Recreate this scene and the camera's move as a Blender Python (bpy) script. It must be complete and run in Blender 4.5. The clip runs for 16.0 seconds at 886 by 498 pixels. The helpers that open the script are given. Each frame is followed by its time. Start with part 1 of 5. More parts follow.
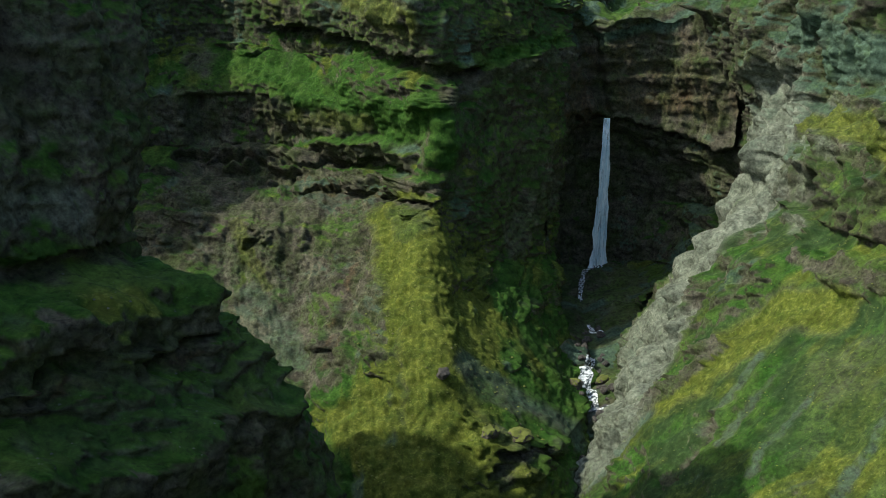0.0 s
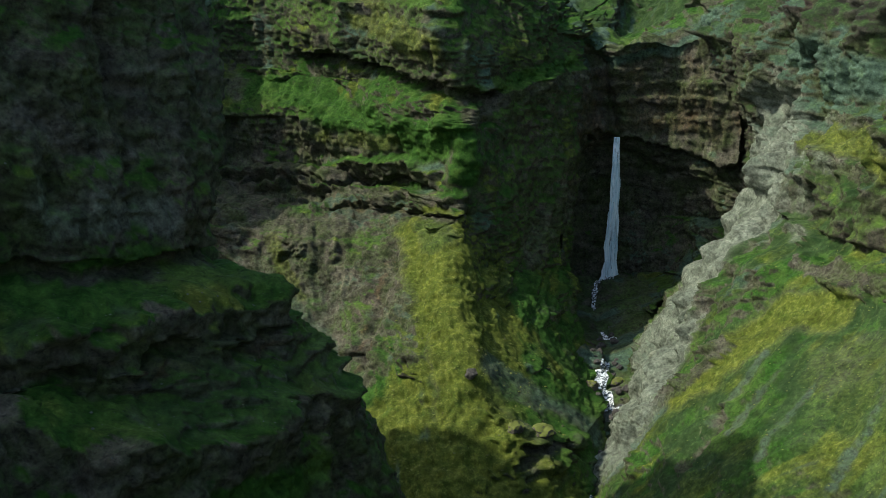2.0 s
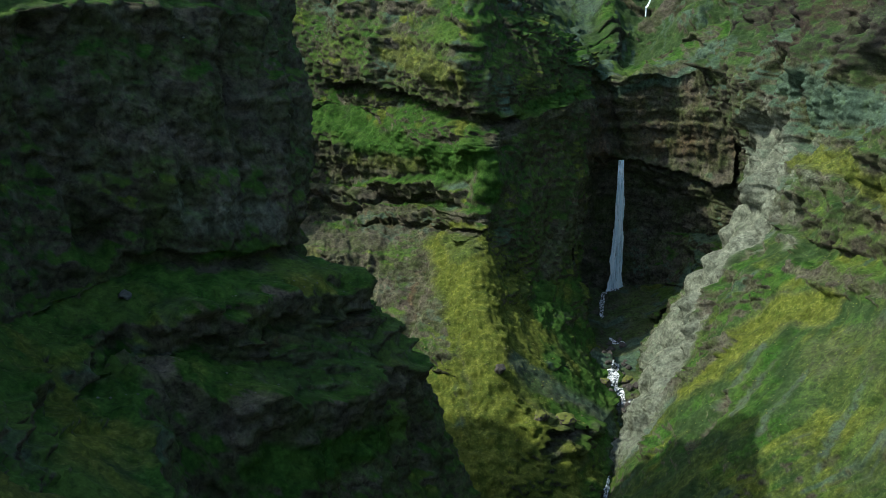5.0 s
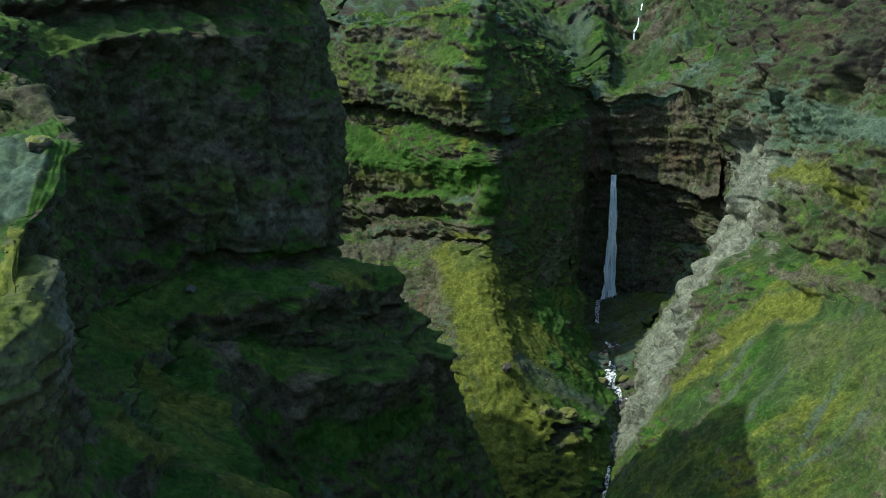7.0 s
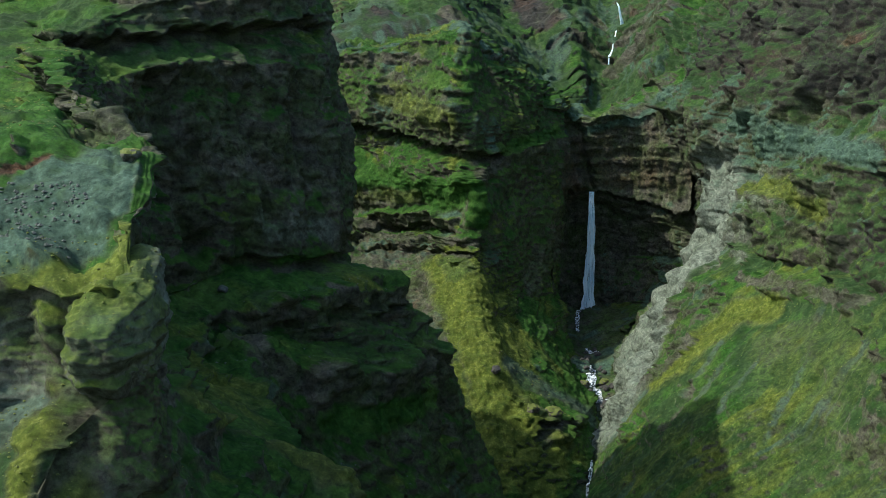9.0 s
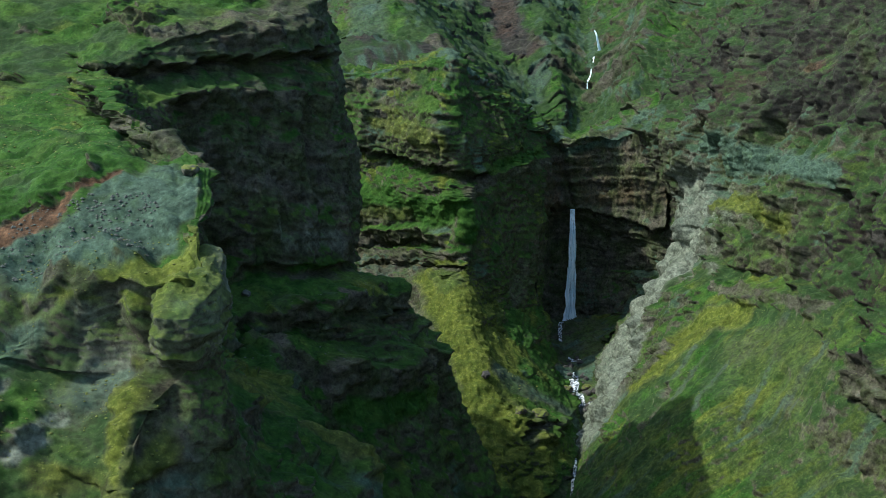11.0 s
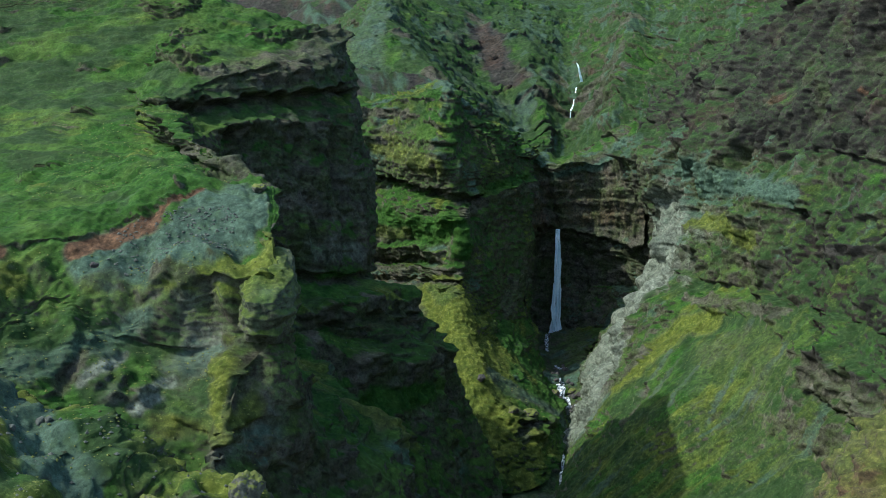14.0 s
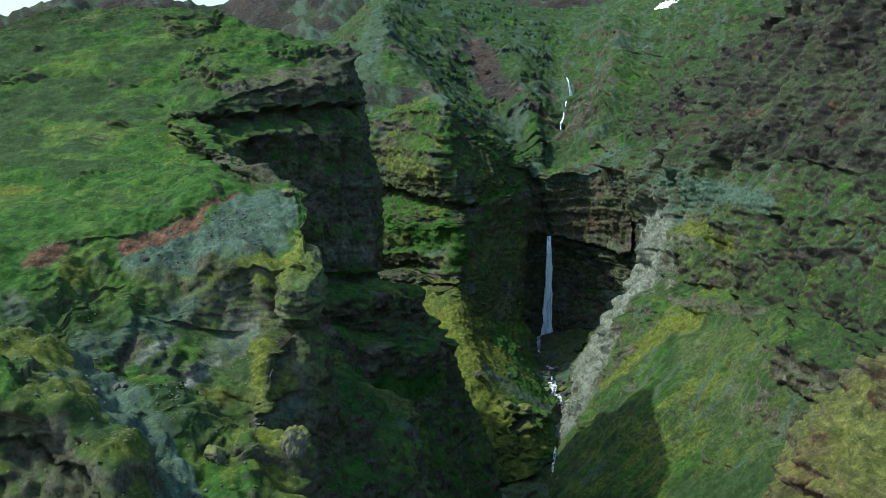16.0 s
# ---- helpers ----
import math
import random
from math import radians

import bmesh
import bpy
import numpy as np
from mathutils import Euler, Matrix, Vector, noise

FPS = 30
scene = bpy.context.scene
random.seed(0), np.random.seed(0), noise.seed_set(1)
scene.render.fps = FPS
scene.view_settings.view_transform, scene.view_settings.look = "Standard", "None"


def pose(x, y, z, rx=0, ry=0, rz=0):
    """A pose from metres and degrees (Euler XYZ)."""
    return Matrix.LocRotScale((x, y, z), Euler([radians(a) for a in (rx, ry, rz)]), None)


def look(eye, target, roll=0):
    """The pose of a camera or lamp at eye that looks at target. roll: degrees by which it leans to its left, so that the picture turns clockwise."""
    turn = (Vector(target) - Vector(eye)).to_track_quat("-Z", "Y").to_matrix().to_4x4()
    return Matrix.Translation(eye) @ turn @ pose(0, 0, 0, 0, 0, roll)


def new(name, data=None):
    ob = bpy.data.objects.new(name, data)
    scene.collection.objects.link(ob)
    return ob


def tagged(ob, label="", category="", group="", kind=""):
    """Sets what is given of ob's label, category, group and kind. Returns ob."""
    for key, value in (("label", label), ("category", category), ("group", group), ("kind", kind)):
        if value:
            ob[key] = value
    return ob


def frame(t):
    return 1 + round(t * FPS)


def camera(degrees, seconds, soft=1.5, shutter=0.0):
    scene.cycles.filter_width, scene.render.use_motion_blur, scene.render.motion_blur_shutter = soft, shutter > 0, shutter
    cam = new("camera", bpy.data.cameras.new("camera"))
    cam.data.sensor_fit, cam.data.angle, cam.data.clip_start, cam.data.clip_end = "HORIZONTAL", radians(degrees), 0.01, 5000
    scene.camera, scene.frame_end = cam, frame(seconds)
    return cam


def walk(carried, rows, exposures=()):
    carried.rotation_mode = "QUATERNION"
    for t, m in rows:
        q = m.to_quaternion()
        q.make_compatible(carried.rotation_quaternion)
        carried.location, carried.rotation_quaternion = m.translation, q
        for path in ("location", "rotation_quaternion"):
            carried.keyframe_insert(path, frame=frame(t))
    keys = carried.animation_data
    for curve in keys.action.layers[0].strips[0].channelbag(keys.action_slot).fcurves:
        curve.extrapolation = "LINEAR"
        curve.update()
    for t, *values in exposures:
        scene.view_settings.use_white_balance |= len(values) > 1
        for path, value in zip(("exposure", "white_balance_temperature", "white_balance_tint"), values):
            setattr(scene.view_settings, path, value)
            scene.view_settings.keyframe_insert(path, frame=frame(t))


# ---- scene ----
cam = camera(46.00, 16.0, soft=0.9)
PATH = [
    (0.0, look((-80.37, -682.25, 234.51), (-84.09, -587.00, 204.29), 0.41)),
    (1.0, look((-85.49, -700.96, 237.54), (-89.44, -605.40, 208.35), 0.04)),
    (2.0, look((-91.31, -720.35, 240.05), (-95.22, -624.50, 211.82), 0.02)),
    (3.0, look((-98.20, -740.71, 242.16), (-102.03, -644.59, 214.84), 0.09)),
    (4.0, look((-105.74, -761.65, 244.10), (-109.17, -665.26, 217.67), 0.11)),
    (6.5, look((-124.55, -816.71, 248.34), (-125.93, -719.63, 224.38), -0.11)),
    (7.0, look((-127.46, -827.97, 249.03), (-128.58, -730.77, 225.57), -0.18)),
    (8.0, look((-133.11, -850.61, 250.47), (-133.12, -753.16, 228.06), -0.20)),
    (9.0, look((-139.13, -873.61, 252.18), (-137.70, -775.93, 230.83), -0.18)),
    (11.5, look((-153.04, -930.91, 256.78), (-148.98, -832.78, 238.01), -0.14)),
    (12.0, look((-155.99, -942.63, 257.87), (-151.52, -844.42, 239.57), -0.08)),
    (13.0, look((-161.86, -966.12, 259.99), (-156.77, -867.80, 242.44), -0.01)),
    (14.0, look((-167.50, -989.69, 261.74), (-161.90, -891.29, 244.84), 0.01)),
    (15.0, look((-172.65, -1013.36, 263.02), (-166.58, -914.88, 246.71), 0.07)),
    (16.0, look((-177.74, -1037.29, 264.11), (-171.09, -938.76, 248.33), 0.09)),
]
walk(cam, PATH, [(0.0, 0.78, 6600, 3), (8.0, 0.8, 6200, 2), (16.0, 0.84, 5800, 3)])

# ---- sky, sun ----
SUN_TRAVEL = Vector((0.658, 0.075, -0.75)).normalized()
sky_world = bpy.data.worlds.new("sky")
scene.world = sky_world
sky_world.use_nodes = True
wn = sky_world.node_tree.nodes
sky_tex = wn.new("ShaderNodeTexSky")
sky_tex.sky_type = "NISHITA"
sky_tex.sun_disc = False
sky_tex.sun_elevation = math.asin(-SUN_TRAVEL.z)
sky_tex.sun_rotation = math.atan2(-SUN_TRAVEL.x, -SUN_TRAVEL.y)
sky_tex.air_density, sky_tex.dust_density = 1.0, 2.0
wn["Background"].inputs["Strength"].default_value = 0.15
sky_world.node_tree.links.new(sky_tex.outputs[0], wn["Background"].inputs["Color"])
sun_data = bpy.data.lights.new("sun", "SUN")
sun_data.energy, sun_data.angle, sun_data.color = 2.6, radians(0.5), (1.0, 0.95, 0.84)
sun = new("sun", sun_data)
sun.matrix_world = look((-800, -200, 900), Vector((-800, -200, 900)) + SUN_TRAVEL * 100)


# ---- noise ----
GRAD = np.array([(1, 1, 0), (-1, 1, 0), (1, -1, 0), (-1, -1, 0), (1, 0, 1), (-1, 0, 1), (1, 0, -1), (-1, 0, -1),
                 (0, 1, 1), (0, -1, 1), (0, 1, -1), (0, -1, -1), (1, 1, 0), (-1, 1, 0), (0, -1, 1), (0, -1, -1)], dtype=np.float32)
PERM = np.random.RandomState(7).permutation(256).astype(np.int32)


def perlin(p):
    """Gradient noise, about -1 to 1, for points of shape (n, 3)."""
    cell = np.floor(p).astype(np.int32)
    f = (p - cell).astype(np.float32)
    w = f * f * f * (f * (f * 6 - 15) + 10)
    total = np.zeros(len(p), np.float32)
    for dx in (0, 1):
        hx = PERM[(cell[:, 0] + dx) & 255]
        wx = w[:, 0] if dx else 1 - w[:, 0]
        for dy in (0, 1):
            hy = PERM[(hx + cell[:, 1] + dy) & 255]
            wy = w[:, 1] if dy else 1 - w[:, 1]
            for dz in (0, 1):
                g = GRAD[PERM[(hy + cell[:, 2] + dz) & 255] & 15]
                wz = w[:, 2] if dz else 1 - w[:, 2]
                total += wx * wy * wz * (g[:, 0] * (f[:, 0] - dx) + g[:, 1] * (f[:, 1] - dy) + g[:, 2] * (f[:, 2] - dz))
    return total


def fbm(p, size, octaves=4, gain=0.5, seed=0.0):
    q = p / np.array(size, dtype=np.float64) + seed * 17.31
    out, a, s = np.zeros(len(p), np.float32), 1.0, 0.0
    for k in range(octaves):
        out += a * perlin(q)
        q, a = q * 2.03 + 5.7, a * gain
    return out


def ridged(p, size, octaves=3, gain=0.5, seed=0.0):
    """0 to 1, high along sharp crests."""
    q = p / np.array(size, dtype=np.float64) + seed * 11.17
    out, a, s = np.zeros(len(p), np.float32), 1.0, 0.0
    for k in range(octaves):
        out += a * (1 - np.abs(perlin(q)) * 1.6)
        s += a
        q, a = q * 2.07 + 3.1, a * gain
    return out / s


def smooth(x, a, b):
    t = np.clip((x - a) / (b - a), 0, 1)
    return t * t * (3 - 2 * t)


# ---- materials ----
def socket_mix(nt, a, b, fac):
    n = nt.nodes.new("ShaderNodeMix")
    n.data_type = "RGBA"
    for value, k in ((fac, 0), (a, 6), (b, 7)):
        if isinstance(value, bpy.types.NodeSocket):
            nt.links.new(value, n.inputs[k])
        elif k == 0:
            n.inputs[0].default_value = value
        else:
            n.inputs[k].default_value = (*value, 1)
    return n.outputs[2]


def noise_node(nt, scale, detail=6.0, rough=0.6, stretch=None, crested=False):
    tc = nt.nodes.new("ShaderNodeTexCoord")
    n = nt.nodes.new("ShaderNodeTexNoise")
    n.inputs["Scale"].default_value, n.inputs["Detail"].default_value, n.inputs["Roughness"].default_value = scale, detail, rough
    if crested:
        n.noise_type = "RIDGED_MULTIFRACTAL"
        n.normalize = True
    src = tc.outputs["Object"]
    if stretch:
        m = nt.nodes.new("ShaderNodeMapping")
        m.inputs["Scale"].default_value = stretch
        nt.links.new(src, m.inputs["Vector"])
        src = m.outputs[0]
    nt.links.new(src, n.inputs["Vector"])
    return n.outputs["Fac"]


def ramp(nt, src, a, b, lo=0.0, hi=1.0):
    m = nt.nodes.new("ShaderNodeMapRange")
    for k, v in zip(("From Min", "From Max", "To Min", "To Max"), (a, b, lo, hi)):
        m.inputs[k].default_value = v
    nt.links.new(src, m.inputs["Value"])
    return m.outputs[0]


def math_node(nt, op, a, b):
    m = nt.nodes.new("ShaderNodeMath")
    m.operation = op
    for k, v in enumerate((a, b)):
        if isinstance(v, bpy.types.NodeSocket):
            nt.links.new(v, m.inputs[k])
        else:
            m.inputs[k].default_value = v
    return m.outputs[0]


def terrain_material(name):
    """Rock, grass, yellow moss, scree, pale tuff and red earth, mixed by the masks that each landform carries."""
    mat = bpy.data.materials.new(name)
    mat.use_nodes = True
    nt = mat.node_tree
    bsdf = nt.nodes["Principled BSDF"]

    def mask(key):
        a = nt.nodes.new("ShaderNodeAttribute")
        a.attribute_name = key
        return a.outputs["Fac"]
    big, mid, fine = noise_node(nt, 0.02, 4), noise_node(nt, 0.16, 8, 0.65), noise_node(nt, 0.9, 8, 0.7)
    layers = noise_node(nt, 0.14, 6, 0.65, (0.6, 0.6, 1.5))
    streaks = noise_node(nt, 0.25, 5, 0.6, (1.5, 1.5, 0.12))

    def edged(key, soft=0.13):
        """A mask whose border is frayed by fine noise."""
        v = math_node(nt, "ADD", mask(key), ramp(nt, relief_tone, 0.3, 0.7, -soft, soft))
        return ramp(nt, v, 0.2, 0.8)
    # Drives bumps and colour: hollows painted darker, crests brighter, like light and shade.
    relief_tone = noise_node(nt, 0.42, 7, 0.75)
    rock = socket_mix(nt, (0.038, 0.033, 0.026), (0.13, 0.116, 0.094), ramp(nt, layers, 0.34, 0.68))
    rock = socket_mix(nt, rock, (0.1, 0.07, 0.058), ramp(nt, big, 0.54, 0.68, 0, 0.4))
    rock = socket_mix(nt, rock, (0.16, 0.16, 0.14), ramp(nt, streaks, 0.58, 0.78, 0, 0.4))
    rock = socket_mix(nt, rock, (0.045, 0.068, 0.018), ramp(nt, noise_node(nt, 0.07, 6, 0.7), 0.4, 0.62, 0.15, 0.8))
    rock = socket_mix(nt, rock, (0.012, 0.011, 0.01), ramp(nt, relief_tone, 0.5, 0.32, 0, 0.6))
    pale = socket_mix(nt, (0.075, 0.09, 0.066), (0.19, 0.21, 0.16), ramp(nt, mid, 0.32, 0.66))
    pale = socket_mix(nt, pale, (0.07, 0.07, 0.055), ramp(nt, relief_tone, 0.48, 0.3, 0, 0.6))
    scree = socket_mix(nt, (0.026, 0.05, 0.032), (0.07, 0.108, 0.076), ramp(nt, relief_tone, 0.32, 0.66))
    scree = socket_mix(nt, scree, (0.05, 0.085, 0.03), ramp(nt, mid, 0.5, 0.68, 0, 0.6))
    grass = socket_mix(nt, (0.013, 0.046, 0.005), (0.04, 0.092, 0.014), ramp(nt, mid, 0.34, 0.66))
    grass = socket_mix(nt, grass, (0.08, 0.118, 0.024), ramp(nt, big, 0.48, 0.66, 0, 0.6))
    grass = socket_mix(nt, grass, (0.01, 0.026, 0.007), ramp(nt, relief_tone, 0.48, 0.3, 0, 0.6))
    grass = socket_mix(nt, grass, (0.09, 0.145, 0.036), ramp(nt, relief_tone, 0.55, 0.74, 0, 0.4))
    moss = socket_mix(nt, (0.038, 0.06, 0.008), (0.1, 0.118, 0.018), ramp(nt, mid, 0.34, 0.66))
    moss = socket_mix(nt, moss, (0.028, 0.045, 0.01), ramp(nt, relief_tone, 0.46, 0.3, 0, 0.45))
    moss = socket_mix(nt, moss, (0.2, 0.2, 0.06), ramp(nt, relief_tone, 0.52, 0.72, 0, 0.5))
    # Dark heath growth; its mask also paints shade on dim slopes.
    heath_shade = socket_mix(nt, (0.014, 0.034, 0.009), (0.034, 0.06, 0.018), ramp(nt, mid, 0.34, 0.66))
    heath_shade = socket_mix(nt, heath_shade, (0.08, 0.12, 0.045), ramp(nt, relief_tone, 0.55, 0.74, 0, 0.35))
    red = socket_mix(nt, (0.05, 0.032, 0.019), (0.125, 0.07, 0.038), ramp(nt, relief_tone, 0.3, 0.7))
    dark = socket_mix(nt, (0.013, 0.013, 0.011), (0.048, 0.045, 0.037), ramp(nt, layers, 0.34, 0.68))
    dark = socket_mix(nt, dark, (0.055, 0.034, 0.026), ramp(nt, big, 0.52, 0.66, 0, 0.5))
    col = socket_mix(nt, rock, dark, edged("basalt"))
    col = socket_mix(nt, col, pale, edged("pale"))
    col = socket_mix(nt, col, scree, edged("scree"))
    col = socket_mix(nt, col, red, edged("red"))
    col = socket_mix(nt, col, grass, edged("grass"))
    col = socket_mix(nt, col, heath_shade, edged("heath_shade"))
    col = socket_mix(nt, col, moss, edged("moss"))
    speck = noise_node(nt, 0.75, 4, 0.65)
    # Random specks, plus the relief's light and shade put into the colour.
    tone = math_node(nt, "MULTIPLY", math_node(nt, "MULTIPLY", ramp(nt, speck, 0.34, 0.68, 0.7, 1.3), ramp(nt, noise_node(nt, 0.1, 5, 0.6), 0.34, 0.66, 0.72, 1.3)), ramp(nt, relief_tone, 0.3, 0.7, 0.62, 1.4))
    veg = math_node(nt, "ADD", math_node(nt, "ADD", mask("grass"), mask("moss")), math_node(nt, "ADD", mask("heath_shade"), mask("scree")))
    calm = ramp(nt, veg, 0.1, 0.9, 1.0, 0.75)
    calm.node.clamp = True
    tone = math_node(nt, "ADD", math_node(nt, "MULTIPLY", math_node(nt, "SUBTRACT", tone, 1.0), calm), 1.0)
    toned = nt.nodes.new("ShaderNodeVectorMath")
    toned.operation = "SCALE"
    nt.links.new(col, toned.inputs[0])
    nt.links.new(tone, toned.inputs["Scale"])
    col = toned.outputs[0]
    nt.links.new(col, bsdf.inputs["Base Color"])
    bsdf.inputs["Roughness"].default_value = 0.95
    bsdf.inputs["Specular IOR Level"].default_value = 0.15
    bump = nt.nodes.new("ShaderNodeBump")
    bump.inputs["Strength"].default_value, bump.inputs["Distance"].default_value = 0.9, 1.8
    folds = noise_node(nt, 0.07, 6, 0.5, (1, 1, 1.3), True)
    both = math_node(nt, "ADD", math_node(nt, "ADD", math_node(nt, "MULTIPLY", folds, -2.2), math_node(nt, "MULTIPLY", relief_tone, 0.7)), math_node(nt, "MULTIPLY", fine, 0.15))
    nt.links.new(ramp(nt, calm, 0.75, 1.0, 0.45, 0.9), bump.inputs["Strength"])
    nt.links.new(both, bump.inputs["Height"])
    nt.links.new(bump.outputs[0], bsdf.inputs["Normal"])
    return mat


TERRAIN = terrain_material("terrain")


# ---- landforms ----
def spline(points, n):
    """n points on a smooth curve, evenly spread over its stations."""
    p = np.array(points, dtype=np.float64)
    p = np.vstack([2 * p[0] - p[1], p, 2 * p[-1] - p[-2]])
    t = np.linspace(0, len(points) - 1 - 1e-6, n)
    i = t.astype(int)
    f = (t - i)[:, None]
    a, b, c, d = p[i], p[i + 1], p[i + 2], p[i + 3]
    return 0.5 * (2 * b + (c - a) * f + (2 * a - 5 * b + 4 * c - d) * f ** 2 + (3 * b - a - 3 * c + d) * f ** 3)


def sheet_points(guides, step, coarse=None):
    """A sheet of points that spans the guide lines, about step metres apart; shape (rows, columns, 3)."""
    dense = [spline(g, 400) for g in guides]
    length = np.mean([np.linalg.norm(np.diff(d, axis=0), axis=1).sum() for d in dense])
    nu = int(length / step)
    mean = np.mean(dense, axis=0)
    run = np.concatenate([[0], np.cumsum(np.linalg.norm(np.diff(mean, axis=0), axis=1))])
    at = np.interp(np.linspace(0, run[-1], nu), run, np.arange(400))
    lines = [np.stack([np.interp(at, np.arange(400), d[:, k]) for k in range(3)], 1) for d in dense]
    rows = []
    for k, (a, b) in enumerate(zip(lines[:-1], lines[1:])):
        n = int(np.clip(np.percentile(np.linalg.norm(b - a, axis=1), 80) / step, 2, 120) / (coarse or {}).get(k, 1))
        for v in np.arange(n) / n:
            rows.append(a * (1 - v) + b * v)
    rows.append(lines[-1])
    return np.array(rows)


def normals_of(g):
    du, dv = np.gradient(g, axis=1), np.gradient(g, axis=0)
    n = np.cross(du, dv)
    if n[..., 2].sum() < 0:
        n = -n
    n /= np.linalg.norm(n, axis=2, keepdims=True) + 1e-9
    return n


def soften(g, times):
    for k in range(times):
        h = g.copy()
        h[1:-1, 1:-1] = (g[1:-1, 1:-1] * 2 + g[:-2, 1:-1] + g[2:, 1:-1] + g[1:-1, :-2] + g[1:-1, 2:]) / 6
        g = h
    return g


def worley(p, size, seed=0.0):
    """Distance to the nearest of scattered cell points, about 0 to 1: rounded knobs and pillars."""
    q = p / np.array(size, dtype=np.float64) + seed * 7.7
    base = np.floor(q - 0.5).astype(np.int32)
    best = np.full(len(p), 9.0)
    for dx in (0, 1):
        for dy in (0, 1):
            for dz in (0, 1):
                c = base + np.array((dx, dy, dz), dtype=np.int32)
                h = PERM[(PERM[(PERM[c[:, 0] & 255] + c[:, 1]) & 255] + c[:, 2]) & 255]
                jit = np.stack([h, PERM[(h + 71) & 255], PERM[(h + 149) & 255]], 1) / 255.0
                best = np.minimum(best, ((c + 0.15 + 0.7 * jit - q) ** 2).sum(axis=1))
    return np.sqrt(best)


def saw(h):
    """-0.5 to 0.5: a gentle ledge that ends in a steep riser."""
    f = h - np.floor(h)
    return np.where(f < 0.8, 0.5 - f / 0.8, -0.5 + (f - 0.8) / 0.2)


def weather(g, rock=1.0, slope=1.0, seed=0.0, ledges=1.0, ledged=None, extra=None, rills=1.0, step=1.1, macro=4.0, crag=0.0, lift=None, fluted=1.0, terrace=0.0, calm=None, knobs=0.0):
    """Beds, ribs and blocks on cliffs; smooth hummocks and rills on slopes, from which rock outcrops stand proud.
    Returns the shaped sheet and where bare rock stands out."""
    shape = g.shape
    n = normals_of(soften(g, 6))
    p, nn = g.reshape(-1, 3), n.reshape(-1, 3)
    tilt = 1 - np.abs(nn[:, 2])
    sheer = smooth(tilt, 0.34, 0.58)
    flat = np.stack([nn[:, 0], nn[:, 1], nn[:, 2] * 0.25], 1)
    flat /= np.linalg.norm(flat, axis=1, keepdims=True) + 1e-9
    warp = fbm(p, (70, 70, 70), 4, seed=seed)
    big = fbm(p, (40, 40, 32), 3, seed=seed + 1)
    level = p[:, 2] + warp * 7 + big * 2 + 0.05 * p[:, 0]
    tier = 4.0 * saw(level / 15 + seed) * smooth(fbm(p, (36, 36, 60), 3, seed=seed + 12), -0.3, 0.25)
    tier += 2.2 * saw(level / 6.1 + seed * 2) * smooth(fbm(p, (18, 18, 24), 3, seed=seed + 13), -0.25, 0.25)
    tier += 1.0 * saw(level / 2.3) * smooth(fbm(p, (12, 12, 9), 2, seed=seed + 14), -0.2, 0.3)
    if ledged is not None:
        tier = tier * ledged(p)
    flute = ridged(p, (24, 24, 90), 4, 0.55, seed + 2) - 0.62
    rib = ridged(p, (7, 7, 30), 3, 0.6, seed + 16) - 0.62
    block = 0.55 - ridged(p, (7.5, 7.5, 6.0), 3, 0.6, seed + 4)
    chip = ridged(p, (2.6, 2.6, 2.4), 2, 0.6, seed + 7) - 0.6
    buttress = ridged(p, (60, 60, 220), 3, 0.5, seed + 23) - 0.62
    cliff = big * 4 + buttress * 12 * fluted + tier * ledges + flute * 7.0 * fluted + rib * 3.5 * fluted + block * 3.0 + chip * 1.2
    # outcrops: sharp-edged patches, longer than they are high
    q = np.stack([p[:, 0], p[:, 1], level], 1)
    field = fbm(q, (44, 44, 17), 5, 0.5, seed + 19) - 0.36 + 1.1 * np.clip(tilt, 0, 0.42) + (crag(p) if callable(crag) else crag)
    if ledged is not None:
        field = field - 0.5 * (1 - ledged(p))
    crop = smooth(field, -0.03, 0.05)
    proud = crop * (2.2 + 9 * np.clip(field, 0, 0.5) + block * 5.0 + tier * 0.5 + rib * 2.0 + chip * 1.5)
    hum = fbm(p, (30, 30, 30), 3, seed=seed + 4) * 2.6 + fbm(p, (8, 8, 8), 3, 0.5, seed + 5) * 1.5 + fbm(p, 1.9, 2, 0.7, seed + 6) * 0.35
    v, u = np.meshgrid(np.arange(shape[0]) * step, np.arange(shape[1]) * step, indexing="ij")
    uv = np.stack([u.ravel() + warp * 8, v.ravel() / 12 + warp * 8, np.full(u.size, seed * 3.1)], 1)
    spine = ridged(uv * np.array((1, 4, 1)), (70, 70, 70), 4, 0.5, seed + 18) - 0.62
    rill = (ridged(uv, (20, 20, 20), 4, 0.6, seed + 6) - 0.62) * 4.0 * rills
    steps = 5.0 * saw(level / 13 + seed) * smooth(fbm(q, (38, 38, 30), 3, seed=seed + 24), -0.25, 0.25) + (2.4 if step < 1.5 else 0.0) * saw(level / 5.3 + seed) * smooth(fbm(q, (20, 20, 14), 3, seed=seed + 25), -0.15, 0.3)
    steps = steps * (terrace(p) if callable(terrace) else terrace) * smooth(tilt, 0.03, 0.15)
    out = (cliff * sheer + (proud + steps) * (1 - sheer)) * rock + spine * macro * (0.35 + 0.65 * smooth(tilt, 0.1, 0.4)) * (0.35 + 0.65 * (ledged(p) if ledged is not None else 1.0))
    still = np.ones(len(p)) if calm is None else 1 - 0.8 * calm(p)
    out, hum, rill = out * still, hum * still, rill * still
